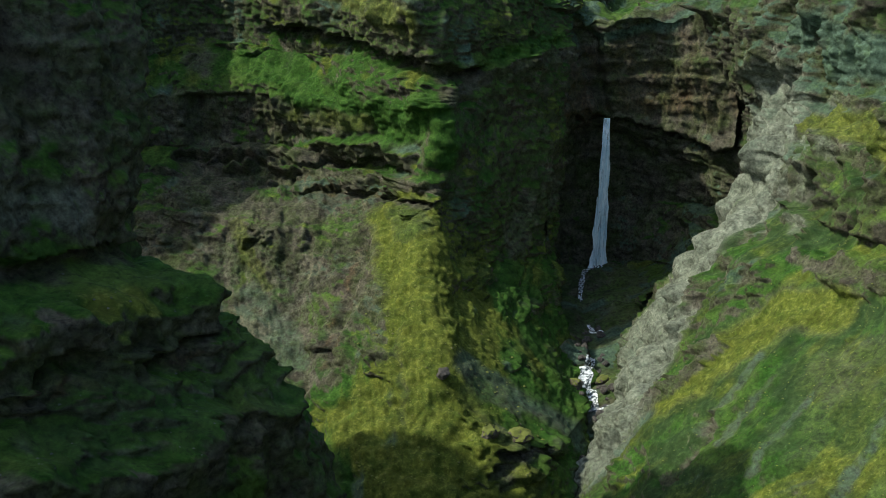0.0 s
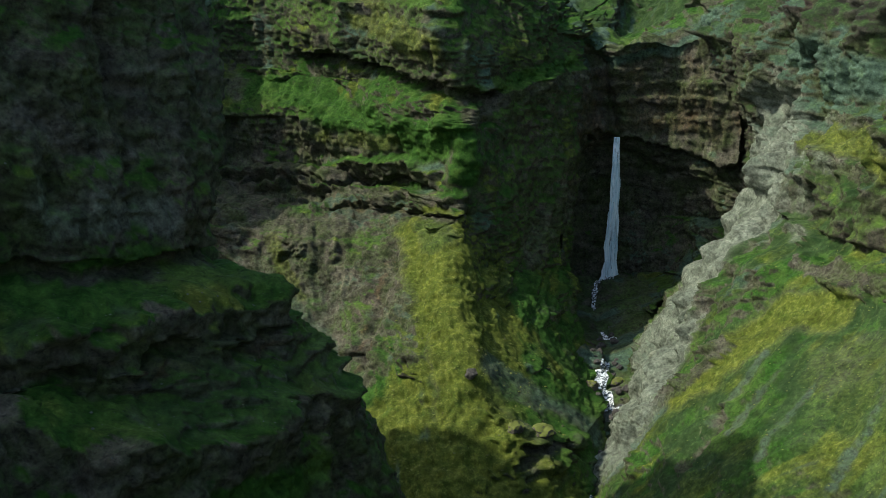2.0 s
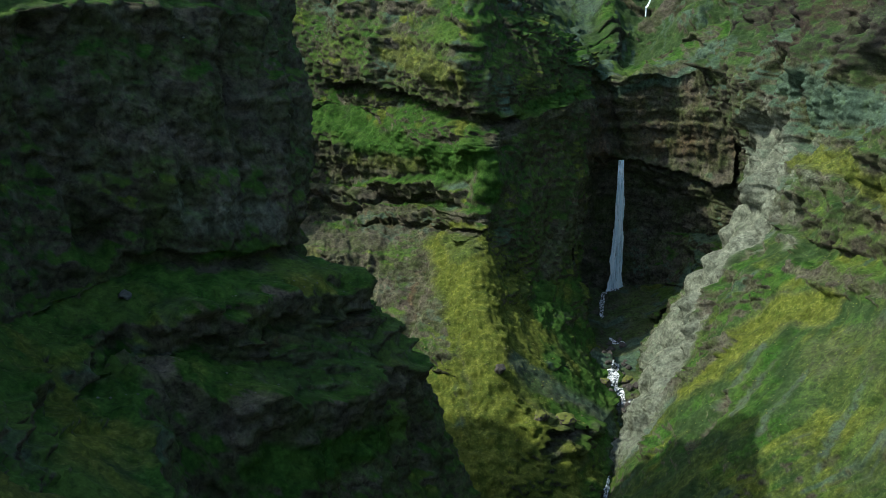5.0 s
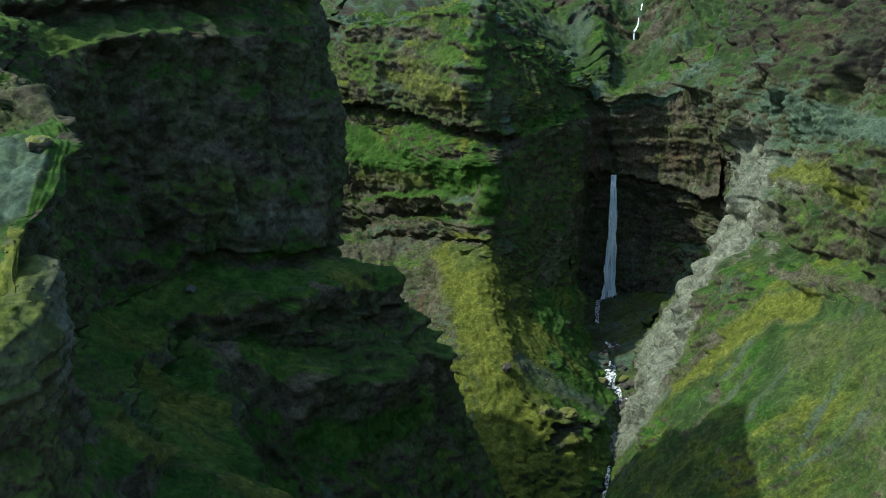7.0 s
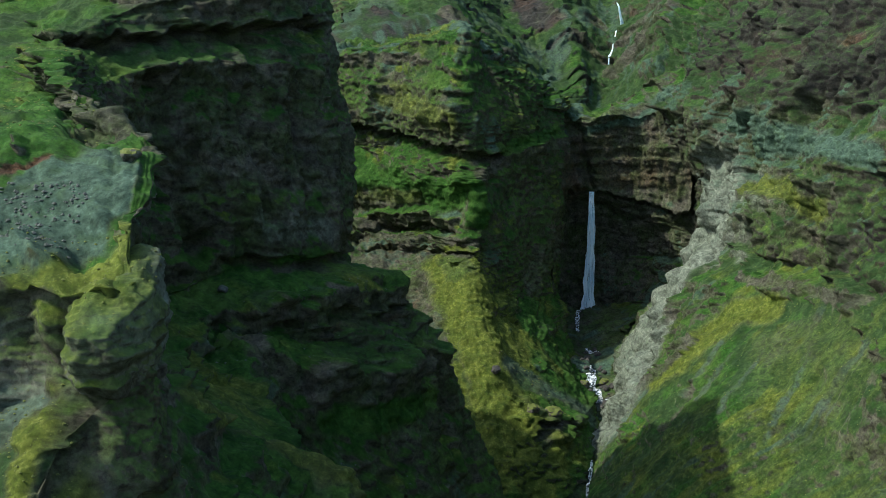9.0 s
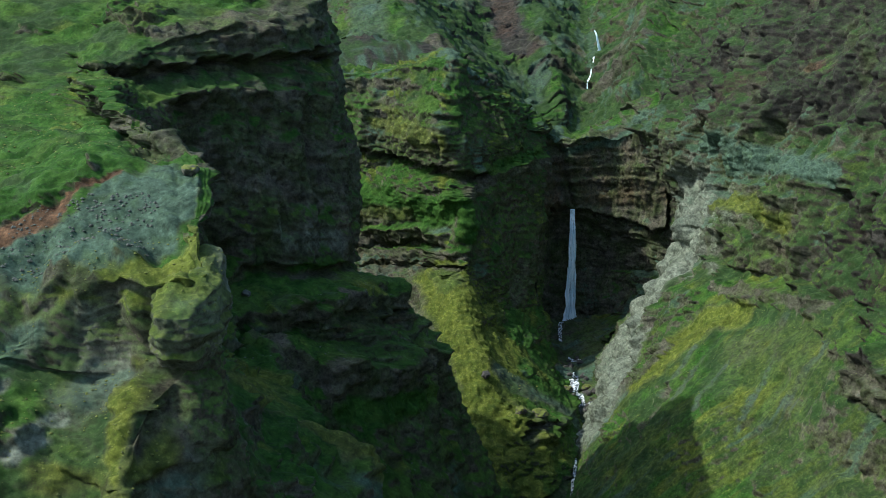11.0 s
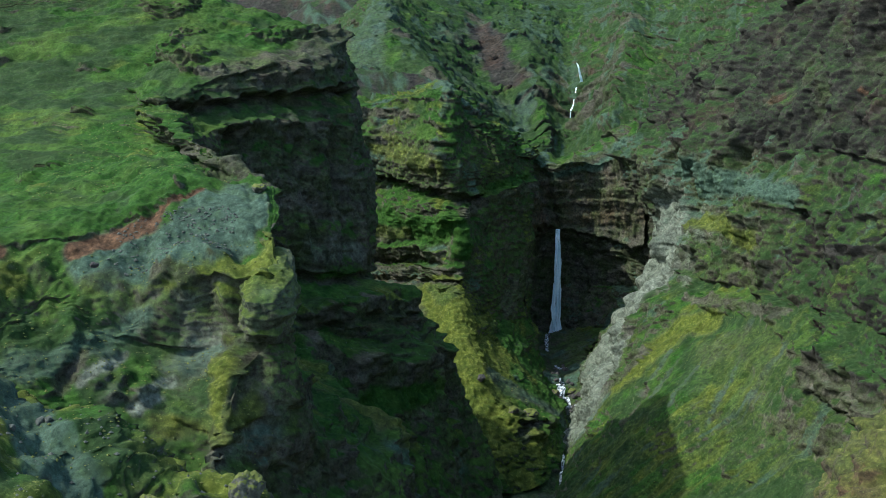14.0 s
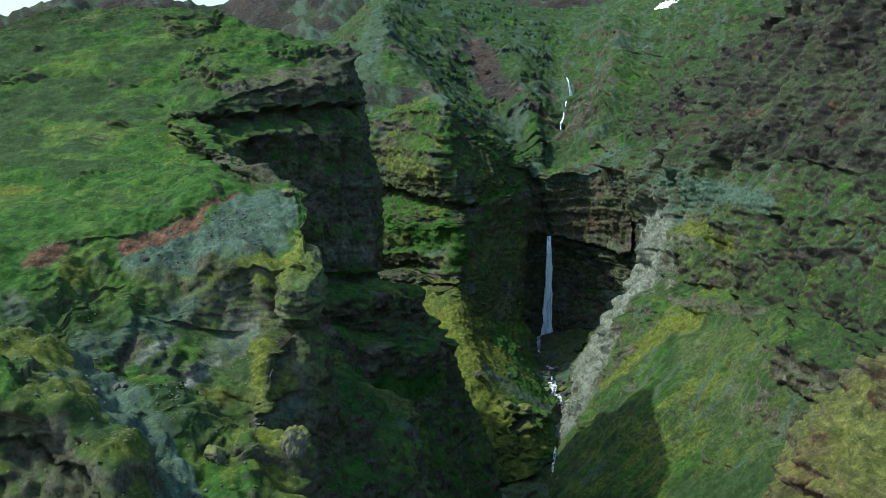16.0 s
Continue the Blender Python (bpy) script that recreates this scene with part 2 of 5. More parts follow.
    d = p + flat * out[:, None] + nn * ((hum + rill * (1 - 0.7 * crop)) * (1 - 0.7 * sheer) * slope)[:, None]
    bumps = (knobs(p) if callable(knobs) else knobs) * (0.4 + 0.6 * still) * (fbm(p, (5.5, 5.5, 4.0), 3, 0.6, seed + 33) + 0.7 * (ridged(p, (9, 9, 7), 2, 0.5, seed + 34) - 0.6))
    d += nn * np.asarray(bumps).reshape(-1, 1)
    if extra is not None:
        d += flat * extra(p)[:, None]
    if lift is not None:
        d[:, 2] += lift(p)
    return d.reshape(shape), np.maximum(crop, sheer)


def cover(g, bareness, seed=0.0, green=0.55, grass=1.0, moss=0.0, scree=0.35, pale=0.0, mossy=None, paled=None, reds=None, screed=None, heath_shade=0.12, streaky=0.5, cling=0.0, basalt=None, step=1.1):
    """Masks of what grows or lies on the ground: grass where it is gentle, scree on steeper slopes, bare rock on cliffs; streaked down the slope."""
    wide, tight = normals_of(soften(g, 5)).reshape(-1, 3)[:, 2], normals_of(g).reshape(-1, 3)[:, 2]
    p = g.reshape(-1, 3)
    v, u = np.meshgrid(np.arange(g.shape[0]) * step, np.arange(g.shape[1]) * step, indexing="ij")
    streak = fbm(np.stack([u.ravel(), v.ravel() / 10, np.full(u.size, seed)], 1), 19.0, 5, 0.6, seed + 17)
    nz = 0.5 * wide + 0.5 * tight + 0.14 * fbm(p, 15, 3, seed=seed + 8) + 0.1 * fbm(p, 3.5, 3, seed=seed + 9) + 0.1 * streak
    green = green(p) if callable(green) else green
    soft = smooth(nz - green - 0.16 * bareness + 0.1, -0.22, 0.16)
    hold = cling(p) if callable(cling) else cling
    hold = np.maximum(soft, hold * smooth(tight + 0.25 * fbm(p, 6, 3, seed=seed + 22), -0.1, 0.35))
    patch = fbm(p, (34, 34, 34), 4, seed=seed + 10) * (1.25 - 0.5 * streaky) + streaky * streak
    s = scree if screed is None else screed(p)
    m = moss if mossy is None else mossy(p)
    w = (pale if paled is None else paled(p)) * np.ones(len(p))
    r = (0.0 if reds is None else reds(p)) * np.ones(len(p))
    w = np.clip(w * 1.3 + 0.45 * patch * (w > 0.02), 0, 1)
    stony = smooth(patch + s * 2 - 1, -0.35, 0.35)
    bare = (1 - 0.85 * w) * (1 - r)
    out = {"scree": smooth(nz - green, -0.35, 0.0) * stony * (1 - 0.6 * w)}
    out["grass"] = np.maximum(soft, 0.9 * hold) * (1 - 0.85 * stony) * grass * bare
    out["moss"] = hold * (1 - 0.7 * stony) * smooth(fbm(p, 30, 4, seed=seed + 11) * (1.3 - 0.6 * streaky) + (0.4 + 0.6 * streaky) * streak + m * 2 - 1, -0.55, 0.55) * bare
    # Heath growth, with painted shade carried by the same amount.
    h = heath_shade(p) if callable(heath_shade) else heath_shade
    out["heath_shade"] = hold * (1 - 0.5 * stony) * smooth(fbm(p, (42, 42, 30), 5, 0.6, seed=seed + 21) + 0.6 * streak + h * 2 - 1, -0.45, 0.45) * bare
    out["moss"] *= 1 - 0.6 * out["heath_shade"]
    out["pale"] = w
    out["basalt"] = np.zeros(len(p)) if basalt is None else basalt(p)
    out["red"] = np.clip(r + 0.3 * patch * (r > 0.05), 0, 1)
    return out


def mesh_sheet(name, g, masks, material):
    rows, cols = g.shape[:2]
    flip = np.cross(np.gradient(g, axis=1), np.gradient(g, axis=0))[..., 2].sum() > 0
    idx = np.arange(rows * cols).reshape(rows, cols)
    q = np.stack([idx[:-1, :-1], idx[:-1, 1:], idx[1:, 1:], idx[1:, :-1]], -1).reshape(-1, 4)
    if flip:
        q = q[:, ::-1]
    me = bpy.data.meshes.new(name)
    me.vertices.add(rows * cols)
    me.vertices.foreach_set("co", g.reshape(-1).astype(np.float32))
    me.loops.add(q.size)
    me.loops.foreach_set("vertex_index", q.reshape(-1).astype(np.int32))
    me.polygons.add(len(q))
    me.polygons.foreach_set("loop_start", np.arange(0, q.size, 4, dtype=np.int32))
    me.polygons.foreach_set("loop_total", np.full(len(q), 4, dtype=np.int32))
    me.polygons.foreach_set("use_smooth", np.ones(len(q), dtype=bool))
    me.update(calc_edges=True)
    for key, values in masks.items():
        a = me.attributes.new(key, "FLOAT", "POINT")
        a.data.foreach_set("value", np.clip(values, 0, 1).astype(np.float32))
    me.materials.append(material)
    return new(name, me)


STROKES, COATS = {}, {}


def carve(land, kind, amount, reach, line):
    """A landmark of one landform: a cleft or a rib along a line, the brow of an undercut, or the lip of a rock step."""
    STROKES.setdefault(land, []).append((kind, amount, reach, line))


def coat(land, key, amount, reach, line):
    """What covers the ground along a line; painted shade is laid the same way."""
    COATS.setdefault(land, []).append((key, amount, reach, line))


def nearest(p, line, reach, wander):
    """The points of p near a line, their distance to it and their height over it."""
    q = spline(line, 24 if len(line) > 2 else 12)
    near = np.nonzero(((p > q.min(axis=0) - 3 * reach) & (p < q.max(axis=0) + 3 * reach)).all(axis=1))[0]
    a = p[near] + reach * wander * np.stack([fbm(p[near], reach * 2.2, 3, 0.6, 71.0 + k) for k in range(3)], 1) if len(near) else p[near]
    best, rise = np.full(len(near), 1e9), np.zeros(len(near))
    for c in q:
        e = ((a - c) ** 2).sum(axis=1)
        hit = e < best
        best[hit], rise[hit] = e[hit], (a[:, 2] - c[2])[hit]
    return near, np.sqrt(best), rise


def carved(land, p):
    """How far the landmarks push the surface out, and where they lay the rock bare."""
    out, bare = np.zeros(len(p)), np.zeros(len(p))
    for kind, amount, reach, line in STROKES.get(land, ()):
        near, d, h = nearest(p, line, reach, 0.55)
        if not len(near):
            continue
        side = np.sqrt(np.maximum(d * d - h * h, 0))
        fade = 1 - smooth(side, reach * 1.0, reach * 2.2)
        if kind == "cleft":
            move, rock = -amount * np.exp(-(d / reach) ** 2), np.exp(-(d / reach) ** 2)
        elif kind == "rib":
            move, rock = amount * np.exp(-(d / reach) ** 2), 0 * d
        elif kind == "undercut":
            rock = np.where(h < 0, np.exp(-(h / reach) ** 2) * smooth(h, 0.0, -0.25 * reach), 0) * fade
            move = -amount * rock + 0.35 * amount * fade * np.where(h >= 0, np.exp(-h / (0.5 * reach)), smooth(h, -0.25 * reach, 0.0))
        else:
            move = amount * fade * np.where(h < 0, np.exp(h / reach) * smooth(h, -2.4 * reach, -1.0 * reach), np.exp(-((h / (0.3 * reach)) ** 2)))
            rock = fade * smooth(h, 0.1 * reach, -0.15 * reach) * smooth(h, -1.9 * reach, -1.1 * reach)
        out[near] += move
        bare[near] = np.maximum(bare[near], rock * min(1.0, amount / 3.0))
    return out, bare


def coated(land, masks, p, bare):
    for key in ("grass", "moss", "heath_shade", "scree"):
        masks[key] = masks[key] * (1 - 0.85 * smooth(bare, 0.25, 0.75))
    for key, amount, reach, line in COATS.get(land, ()):
        near, d, h = nearest(p, line, reach, 0.5)
        if not len(near):
            continue
        w = (1 - smooth(d, 0.6 * reach, 1.25 * reach)) * abs(amount)
        for other in ("grass", "moss", "heath_shade", "scree", "pale", "red"):
            if other != key:
                masks[other][near] = masks[other][near] * (1 - w)
        if key != "rock":
            free = 1 - 0.8 * smooth(bare[near], 0.25, 0.75)
            masks[key][near] = np.maximum(masks[key][near], w * free)
    return masks


STEP = 1.1

# The left-hand plateau with its scarp, tower, dark buttress and lower ledges, from its foreground end to its back.
left_1 = [(-900, -760, 150), (-880, -640, 160), (-860, -560, 165), (-840, -500, 170), (-820, -450, 175), (-800, -420, 185), (-770, -400, 200), (-740, -380, 225), (-710, -365, 235), (-690, -350, 240), (-680, -340, 240)]
left_2 = [(-600, -640, 190), (-560, -540, 205), (-520, -470, 215), (-490, -440, 222), (-470, -425, 230), (-455, -410, 240), (-440, -390, 258), (-430, -370, 278), (-420, -350, 288), (-420, -335, 294), (-430, -320, 296)]
left_3 = [(-420, -620, 203), (-330, -560, 215), (-290, -545, 226), (-275, -545, 229), (-270, -525, 233), (-278, -500, 240), (-295, -440, 254), (-290, -405, 276), (-280, -380, 292), (-290, -350, 310), (-385, -312, 312)]
left_4 = [(-320, -660, 200), (-264, -620, 216), (-238, -610, 223), (-214, -617, 221), (-210, -604, 221), (-254, -545, 237), (-270, -490, 248), (-242, -455, 261), (-208, -415, 269), (-202, -352, 285), (-380, -300, 310)]
left_5 = [(-310, -692, 188), (-268, -658, 194), (-232, -660, 198), (-203, -668, 201), (-207, -640, 207), (-250, -538, 222), (-248, -490, 234), (-223, -458, 236), (-192, -427, 226), (-196, -372, 240), (-372, -290, 250)]
left_6 = [(-307, -706, 178), (-267, -672, 184), (-232, -665, 175), (-202, -674, 180), (-200, -648, 182), (-246, -543, 203), (-245, -491, 200), (-215, -460, 204), (-188, -433, 198), (-190, -385, 200), (-366, -286, 200)]
left_7 = [(-302, -716, 168), (-262, -688, 172), (-230, -686, 166), (-207, -683, 173), (-194, -658, 160), (-232, -560, 160), (-236, -494, 152), (-205, -461, 158), (-183, -439, 153), (-181, -402, 144), (-355, -280, 140)]
left_8 = [(-299, -722, 163), (-258, -696, 166), (-228, -692, 162), (-209, -689, 165), (-190, -656, 150), (-218, -568, 150), (-222, -505, 147), (-192, -478, 147), (-171, -446, 146), (-170, -400, 138), (-350, -278, 130)]
left_9 = [(-297, -726, 160), (-256, -703, 160), (-226, -698, 156), (-211, -695, 158), (-187, -655, 142), (-210, -574, 141), (-219, -508, 136), (-189, -481, 135), (-168, -449, 134), (-167, -400, 126), (-347, -277, 120)]
left_10 = [(-292, -735, 155), (-250, -715, 150), (-224, -706, 150), (-213, -703, 153), (-180, -650, 122), (-168, -600, 120), (-205, -518, 136), (-174, -488, 124), (-151, -449, 112), (-151, -395, 112), (-335, -275, 95)]
left_11 = [(-285, -750, 145), (-240, -735, 140), (-214, -720, 138), (-204, -712, 128), (-170, -655, 105), (-160, -600, 108), (-192, -524, 106), (-170, -501, 106), (-144, -452, 94), (-142, -392, 92), (-325, -272, 75)]
left_12 = [(-270, -780, 60), (-215, -790, 40), (-175, -790, 20), (-150, -770, 0), (-120, -690, -20), (-110, -620, -30), (-100, -560, -45), (-96, -510, -48), (-92, -460, -50), (-92, -400, -40), (-260, -262, 0)]
LEFT = [left_1, left_2, left_3, left_4, left_5, left_6, left_7, left_8, left_9, left_10, left_11, left_12]

# The middle spur between the left-hand canyon arm and the waterfall, from its far side round its crest to the alcove.
spur_1 = [(-430, -60, 320), (-315, 55, 250), (-290, 130, 240), (-215, 115, 232), (-165, 105, 234), (-140, 60, 242), (-112, 20, 252), (-80, 10, 232), (-40, 35, 200), (-15, 30, 184)]
spur_2 = [(-420, -120, 312), (-312, 15, 230), (-262, 45, 232), (-200, -5, 230), (-152, -36, 236), (-128, -56, 240), (-108, -58, 243), (-88, -68, 212), (-60, -56, 193), (-24, 0, 177)]
spur_3 = [(-412, -150, 255), (-310, -12, 185), (-258, 15, 185), (-195, -30, 182), (-162, -64, 182), (-140, -94, 181), (-116, -112, 180), (-84, -84, 176), (-52, -62, 166), (-26, -20, 166)]
spur_4 = [(-408, -160, 190), (-308, -22, 150), (-250, 10, 155), (-188, -25, 153), (-157, -58, 158), (-132, -88, 156), (-106, -104, 152), (-80, -88, 158), (-44, -64, 150), (-29, -36, 140)]
spur_5 = [(-405, -165, 135), (-306, -55, 128), (-245, -30, 128), (-197, -48, 129), (-162, -80, 128), (-130, -110, 131), (-103, -120, 135), (-76, -92, 128), (-41, -66, 120), (-32, -40, 112)]
spur_6 = [(-402, -170, 98), (-305, -60, 97), (-240, -34, 95), (-198, -45, 98), (-160, -75, 94), (-131, -104, 96), (-107, -142, 97), (-80, -112, 92), (-45, -78, 84), (-35, -48, 78)]
spur_7 = [(-400, -172, 75), (-316, -122, 74), (-236, -118, 75), (-190, -128, 72), (-155, -135, 70), (-128, -152, 76), (-105, -160, 80), (-88, -142, 58), (-54, -108, 46), (-37, -62, 46)]
spur_8 = [(-398, -185, 52), (-314, -145, 52), (-232, -140, 52), (-187, -154, 46), (-158, -172, 46), (-128, -196, 52), (-106, -205, 56), (-88, -200, 45), (-62, -175, 33), (-38, -110, 20)]
spur_9 = [(-395, -205, 28), (-311, -180, 26), (-228, -180, 28), (-175, -205, 22), (-145, -222, 32), (-120, -240, 34), (-98, -246, 35), (-75, -234, 25), (-47, -205, 14), (-30, -122, 6)]
spur_10 = [(-393, -222, 6), (-310, -205, 5), (-224, -210, 6), (-172, -250, 2), (-140, -268, 12), (-114, -276, 15), (-90, -280, 10), (-58, -260, 9), (-34, -222, 0), (-23, -122, 2)]
spur_11 = [(-390, -240, -15), (-308, -235, -15), (-220, -240, -15), (-170, -290, -15), (-135, -315, -14), (-110, -325, -18), (-78, -320, -22), (-48, -290, -20), (-30, -225, -12), (-14, -118, -3)]
SPUR = [spur_1, spur_2, spur_3, spur_4, spur_5, spur_6, spur_7, spur_8, spur_9, spur_10, spur_11]

# The back wall of the waterfall's alcove, left to right, from the rim down to the plunge pool.
alcove_1 = [(-70, 20, 200), (-24, 30, 182), (6, 50, 178), (40, 40, 190), (80, 20, 215)]
alcove_2 = [(-56, -40, 174), (-24, 2, 176), (8, -2, 173), (40, -6, 177), (68, -30, 183)]
alcove_3 = [(-40, -60, 118), (-20, -4, 120), (2, 4, 111), (36, 2, 99), (78, -40, 98)]
alcove_4 = [(-42, -66, 96), (-24, 10, 98), (2, 20, 98), (42, 12, 84), (90, -40, 82)]
alcove_5 = [(-46, -80, 50), (-30, 8, 50), (0, 26, 48), (40, 18, 50), (80, -30, 60)]
alcove_6 = [(-46, -126, 5), (-30, -16, 5), (0, 12, 3), (34, -2, 12), (50, -70, 30)]
alcove_7 = [(-20, -140, -6), (-12, -70, -2), (-4, -40, 0), (8, -50, 4), (20, -90, 12)]
ALCOVE = [alcove_1, alcove_2, alcove_3, alcove_4, alcove_5, alcove_6, alcove_7]

# The right-hand wall, from the foreground to the pale ridge beside the alcove and round its back.
right_1 = [(-90, -820, -100), (-78, -620, -72), (-66, -440, -48), (-52, -325, -28), (-34, -245, -18), (-25, -222, -12), (-6, -150, -4), (8, -105, -49)]
right_2 = [(20, -820, 5), (20, -620, 10), (20, -440, 20), (-10, -331, 25), (-7, -228, 21), (-3, -190, 24), (12, -130, 22), (26, -85, -23)]
right_3 = [(60, -820, 60), (58, -620, 60), (54, -455, 55), (25, -345, 58), (13, -224, 48), (16, -174, 49), (43, -105, 42), (49, -60, -3)]
right_4 = [(90, -820, 115), (86, -620, 112), (82, -448, 108), (69, -312, 90), (37, -233, 88), (46, -145, 76), (70, -85, 70), (76, -40, 25)]
right_5 = [(110, -820, 132), (107, -620, 127), (100, -440, 122), (88, -294, 112), (72, -229, 106), (68, -123, 102), (88, -68, 92), (96, -23, 47)]
right_6 = [(114, -820, 150), (111, -620, 145), (104, -440, 140), (91, -288, 132), (76, -226, 124), (65, -119, 118), (84, -66, 102), (98, -21, 57)]
right_7 = [(135, -820, 190), (130, -620, 185), (125, -440, 180), (100, -285, 168), (95, -205, 160), (84, -78, 130), (82, -45, 128), (96, 0, 83)]
right_8 = [(150, -820, 207), (146, -620, 205), (146, -430, 205), (136, -283, 206), (107, -188, 189), (66, -54, 166), (60, -20, 166), (70, 40, 160)]
right_9 = [(162, -820, 240), (157, -620, 235), (156, -430, 235), (146, -281, 234), (114, -186, 212), (66, -46, 183), (60, -15, 179), (76, 60, 182)]
right_10 = [(205, -820, 345), (200, -620, 345), (200, -420, 345), (192, -258, 345), (178, -130, 322), (140, 20, 262), (110, 60, 235), (150, 150, 240)]
right_11 = [(420, -820, 410), (420, -620, 410), (420, -400, 410), (420, -200, 415), (380, -20, 410), (300, 120, 370), (240, 170, 330), (290, 260, 340)]
right_12 = [(900, -820, 420), (900, -620, 420), (900, -400, 430), (900, -100, 440), (900, 150, 460), (800, 400, 480), (700, 500, 480), (714, 545, 435)]
RIGHT = [right_1, right_2, right_3, right_4, right_5, right_6, right_7, right_8, right_9, right_10, right_11, right_12]

# The upper valley behind, left to right, from the alcove's rim back to the high slopes.
upper_1 = [(-330, 40, 120), (-235, 70, 225), (-205, 110, 262), (-140, 70, 246), (-80, 0, 220), (-24, 10, 172), (8, 30, 172), (50, 20, 176), (110, 40, 225), (180, 20, 280), (280, -20, 300)]
upper_2 = [(-330, 200, 140), (-240, 190, 240), (-205, 170, 288), (-140, 160, 276), (-80, 130, 240), (-15, 100, 196), (24, 100, 188), (70, 110, 215), (140, 120, 275), (220, 120, 335), (330, 80, 350)]
upper_3 = [(-330, 330, 160), (-235, 320, 260), (-190, 310, 316), (-140, 300, 306), (-70, 270, 272), (0, 240, 255), (52, 225, 250), (110, 230, 285), (190, 240, 330), (300, 250, 385), (420, 230, 375)]
upper_4 = [(-330, 480, 180), (-230, 470, 290), (-175, 460, 345), (-130, 460, 342), (-40, 450, 325), (40, 430, 305), (80, 420, 300), (150, 430, 335), (260, 430, 380), (380, 430, 430), (520, 430, 425)]
upper_5 = [(-330, 800, 200), (-220, 820, 330), (-140, 820, 405), (-80, 820, 410), (0, 820, 400), (80, 800, 375), (160, 800, 370), (260, 800, 400), (400, 800, 470), (600, 800, 520), (820, 800, 540)]
upper_6 = [(-420, 1300, 220), (-300, 1300, 330), (-150, 1350, 460), (-80, 1350, 470), (0, 1400, 470), (100, 1400, 460), (220, 1400, 430), (380, 1400, 450), (600, 1400, 540), (900, 1400, 600), (1200, 1400, 620)]
UPPER = [upper_1, upper_2, upper_3, upper_4, upper_5, upper_6]

# The foreground shelf, and the foreground hill across the canyon.
shelf_1 = [(-420, -690, 190), (-330, -690, 182), (-280, -695, 175), (-245, -712, 162), (-214, -730, 148), (-190, -742, 120), (-165, -770, 60)]
shelf_2 = [(-420, -715, 200), (-330, -718, 195), (-285, -724, 190), (-252, -738, 184), (-225, -755, 167), (-196, -757, 156), (-168, -790, 80)]
shelf_3 = [(-420, -770, 202), (-330, -772, 194), (-285, -776, 187), (-250, -780, 181), (-222, -785, 161), (-194, -788, 149), (-166, -820, 80)]
shelf_4 = [(-420, -790, 178), (-330, -790, 168), (-285, -792, 160), (-248, -796, 155), (-220, -806, 156), (-192, -808, 148), (-165, -830, 70)]
shelf_5 = [(-420, -900, 165), (-330, -900, 155), (-280, -900, 148), (-245, -900, 140), (-215, -900, 130), (-190, -900, 110), (-150, -900, 0)]
shelf_6 = [(-420, -1300, 140), (-330, -1300, 130), (-280, -1300, 120), (-240, -1300, 110), (-200, -1300, 80), (-170, -1300, 20), (-140, -1300, -100)]
SHELF = [shelf_1, shelf_2, shelf_3, shelf_4, shelf_5, shelf_6]
hill_1 = [(-75, -690, -60), (-60, -680, 60), (-38, -672, 118), (0, -660, 150), (60, -650, 185), (140, -640, 220)]
hill_2 = [(-75, -712, -60), (-55, -710, 100), (-42, -712, 146), (-18, -702, 168), (40, -690, 195), (140, -680, 235)]
hill_3 = [(-80, -740, -60), (-60, -742, 90), (-46, -738, 141), (-20, -735, 156), (40, -735, 180), (140, -730, 220)]
hill_4 = [(-90, -840, -80), (-65, -840, 40), (-45, -840, 90), (-10, -840, 120), (40, -840, 150), (140, -840, 200)]
hill_5 = [(-100, -1300, -120), (-70, -1300, 0), (-40, -1300, 40), (0, -1300, 70), (60, -1300, 110), (140, -1300, 160)]
HILL = [hill_1, hill_2, hill_3, hill_4, hill_5]

HILL = [[(x + 9, y, z - 3) for x, y, z in line] for line in HILL]


def landform(name, guides, step, label, rock=1.0, slope=1.0, seed=0.0, category="cliff", ledges=1.0, ledged=None, extra=None, rills=1.0, macro=4.0, crag=0.0, lift=None, fluted=1.0, terrace=0.0, coarse=None, calm=None, knobs=0.0, **cov):
    base = soften(sheet_points(guides, step, coarse), 1)
    push, bare = carved(name, base.reshape(-1, 3))
    form = (lambda p: push + extra(p)) if extra else (lambda p: push)
    g, bareness = weather(base, rock, slope, seed, ledges, ledged, form, rills, step, macro, crag, lift, fluted, terrace, calm, knobs)
    masks = cover(g, np.maximum(bareness, bare), seed, step=step, **cov)
    masks = coated(name, masks, base.reshape(-1, 3), bare)
    return tagged(mesh_sheet(name, g, masks, TERRAIN), label, category, kind="structure")


def within(p, lo, hi, soft=8.0):
    """1 inside a box, fading over soft metres at its border."""
    lo, hi = np.array(lo, dtype=np.float64), np.array(hi, dtype=np.float64)
    near = ((p > lo - 2 * soft - 12) & (p < hi + 2 * soft + 12)).all(axis=1)
    out = np.zeros(len(p))
    q = p[near]
    if len(q):
        wander = 0.9 * soft * fbm(q, (22, 22, 22), 4, 0.6, 31.0)
        out[near] = smooth(np.minimum(q - lo, hi - q).min(axis=1) + wander, -soft, soft)
    return out


def along(p, line, radius):
    """1 on a line through the given places, fading out at the radius."""
    q = spline(line, 60)
    best = np.full(len(p), 1e9)
    for c in q:
        best = np.minimum(best, ((p - c) ** 2).sum(axis=1))
    return 1 - smooth(np.sqrt(best), radius * 0.5, radius * 1.2)


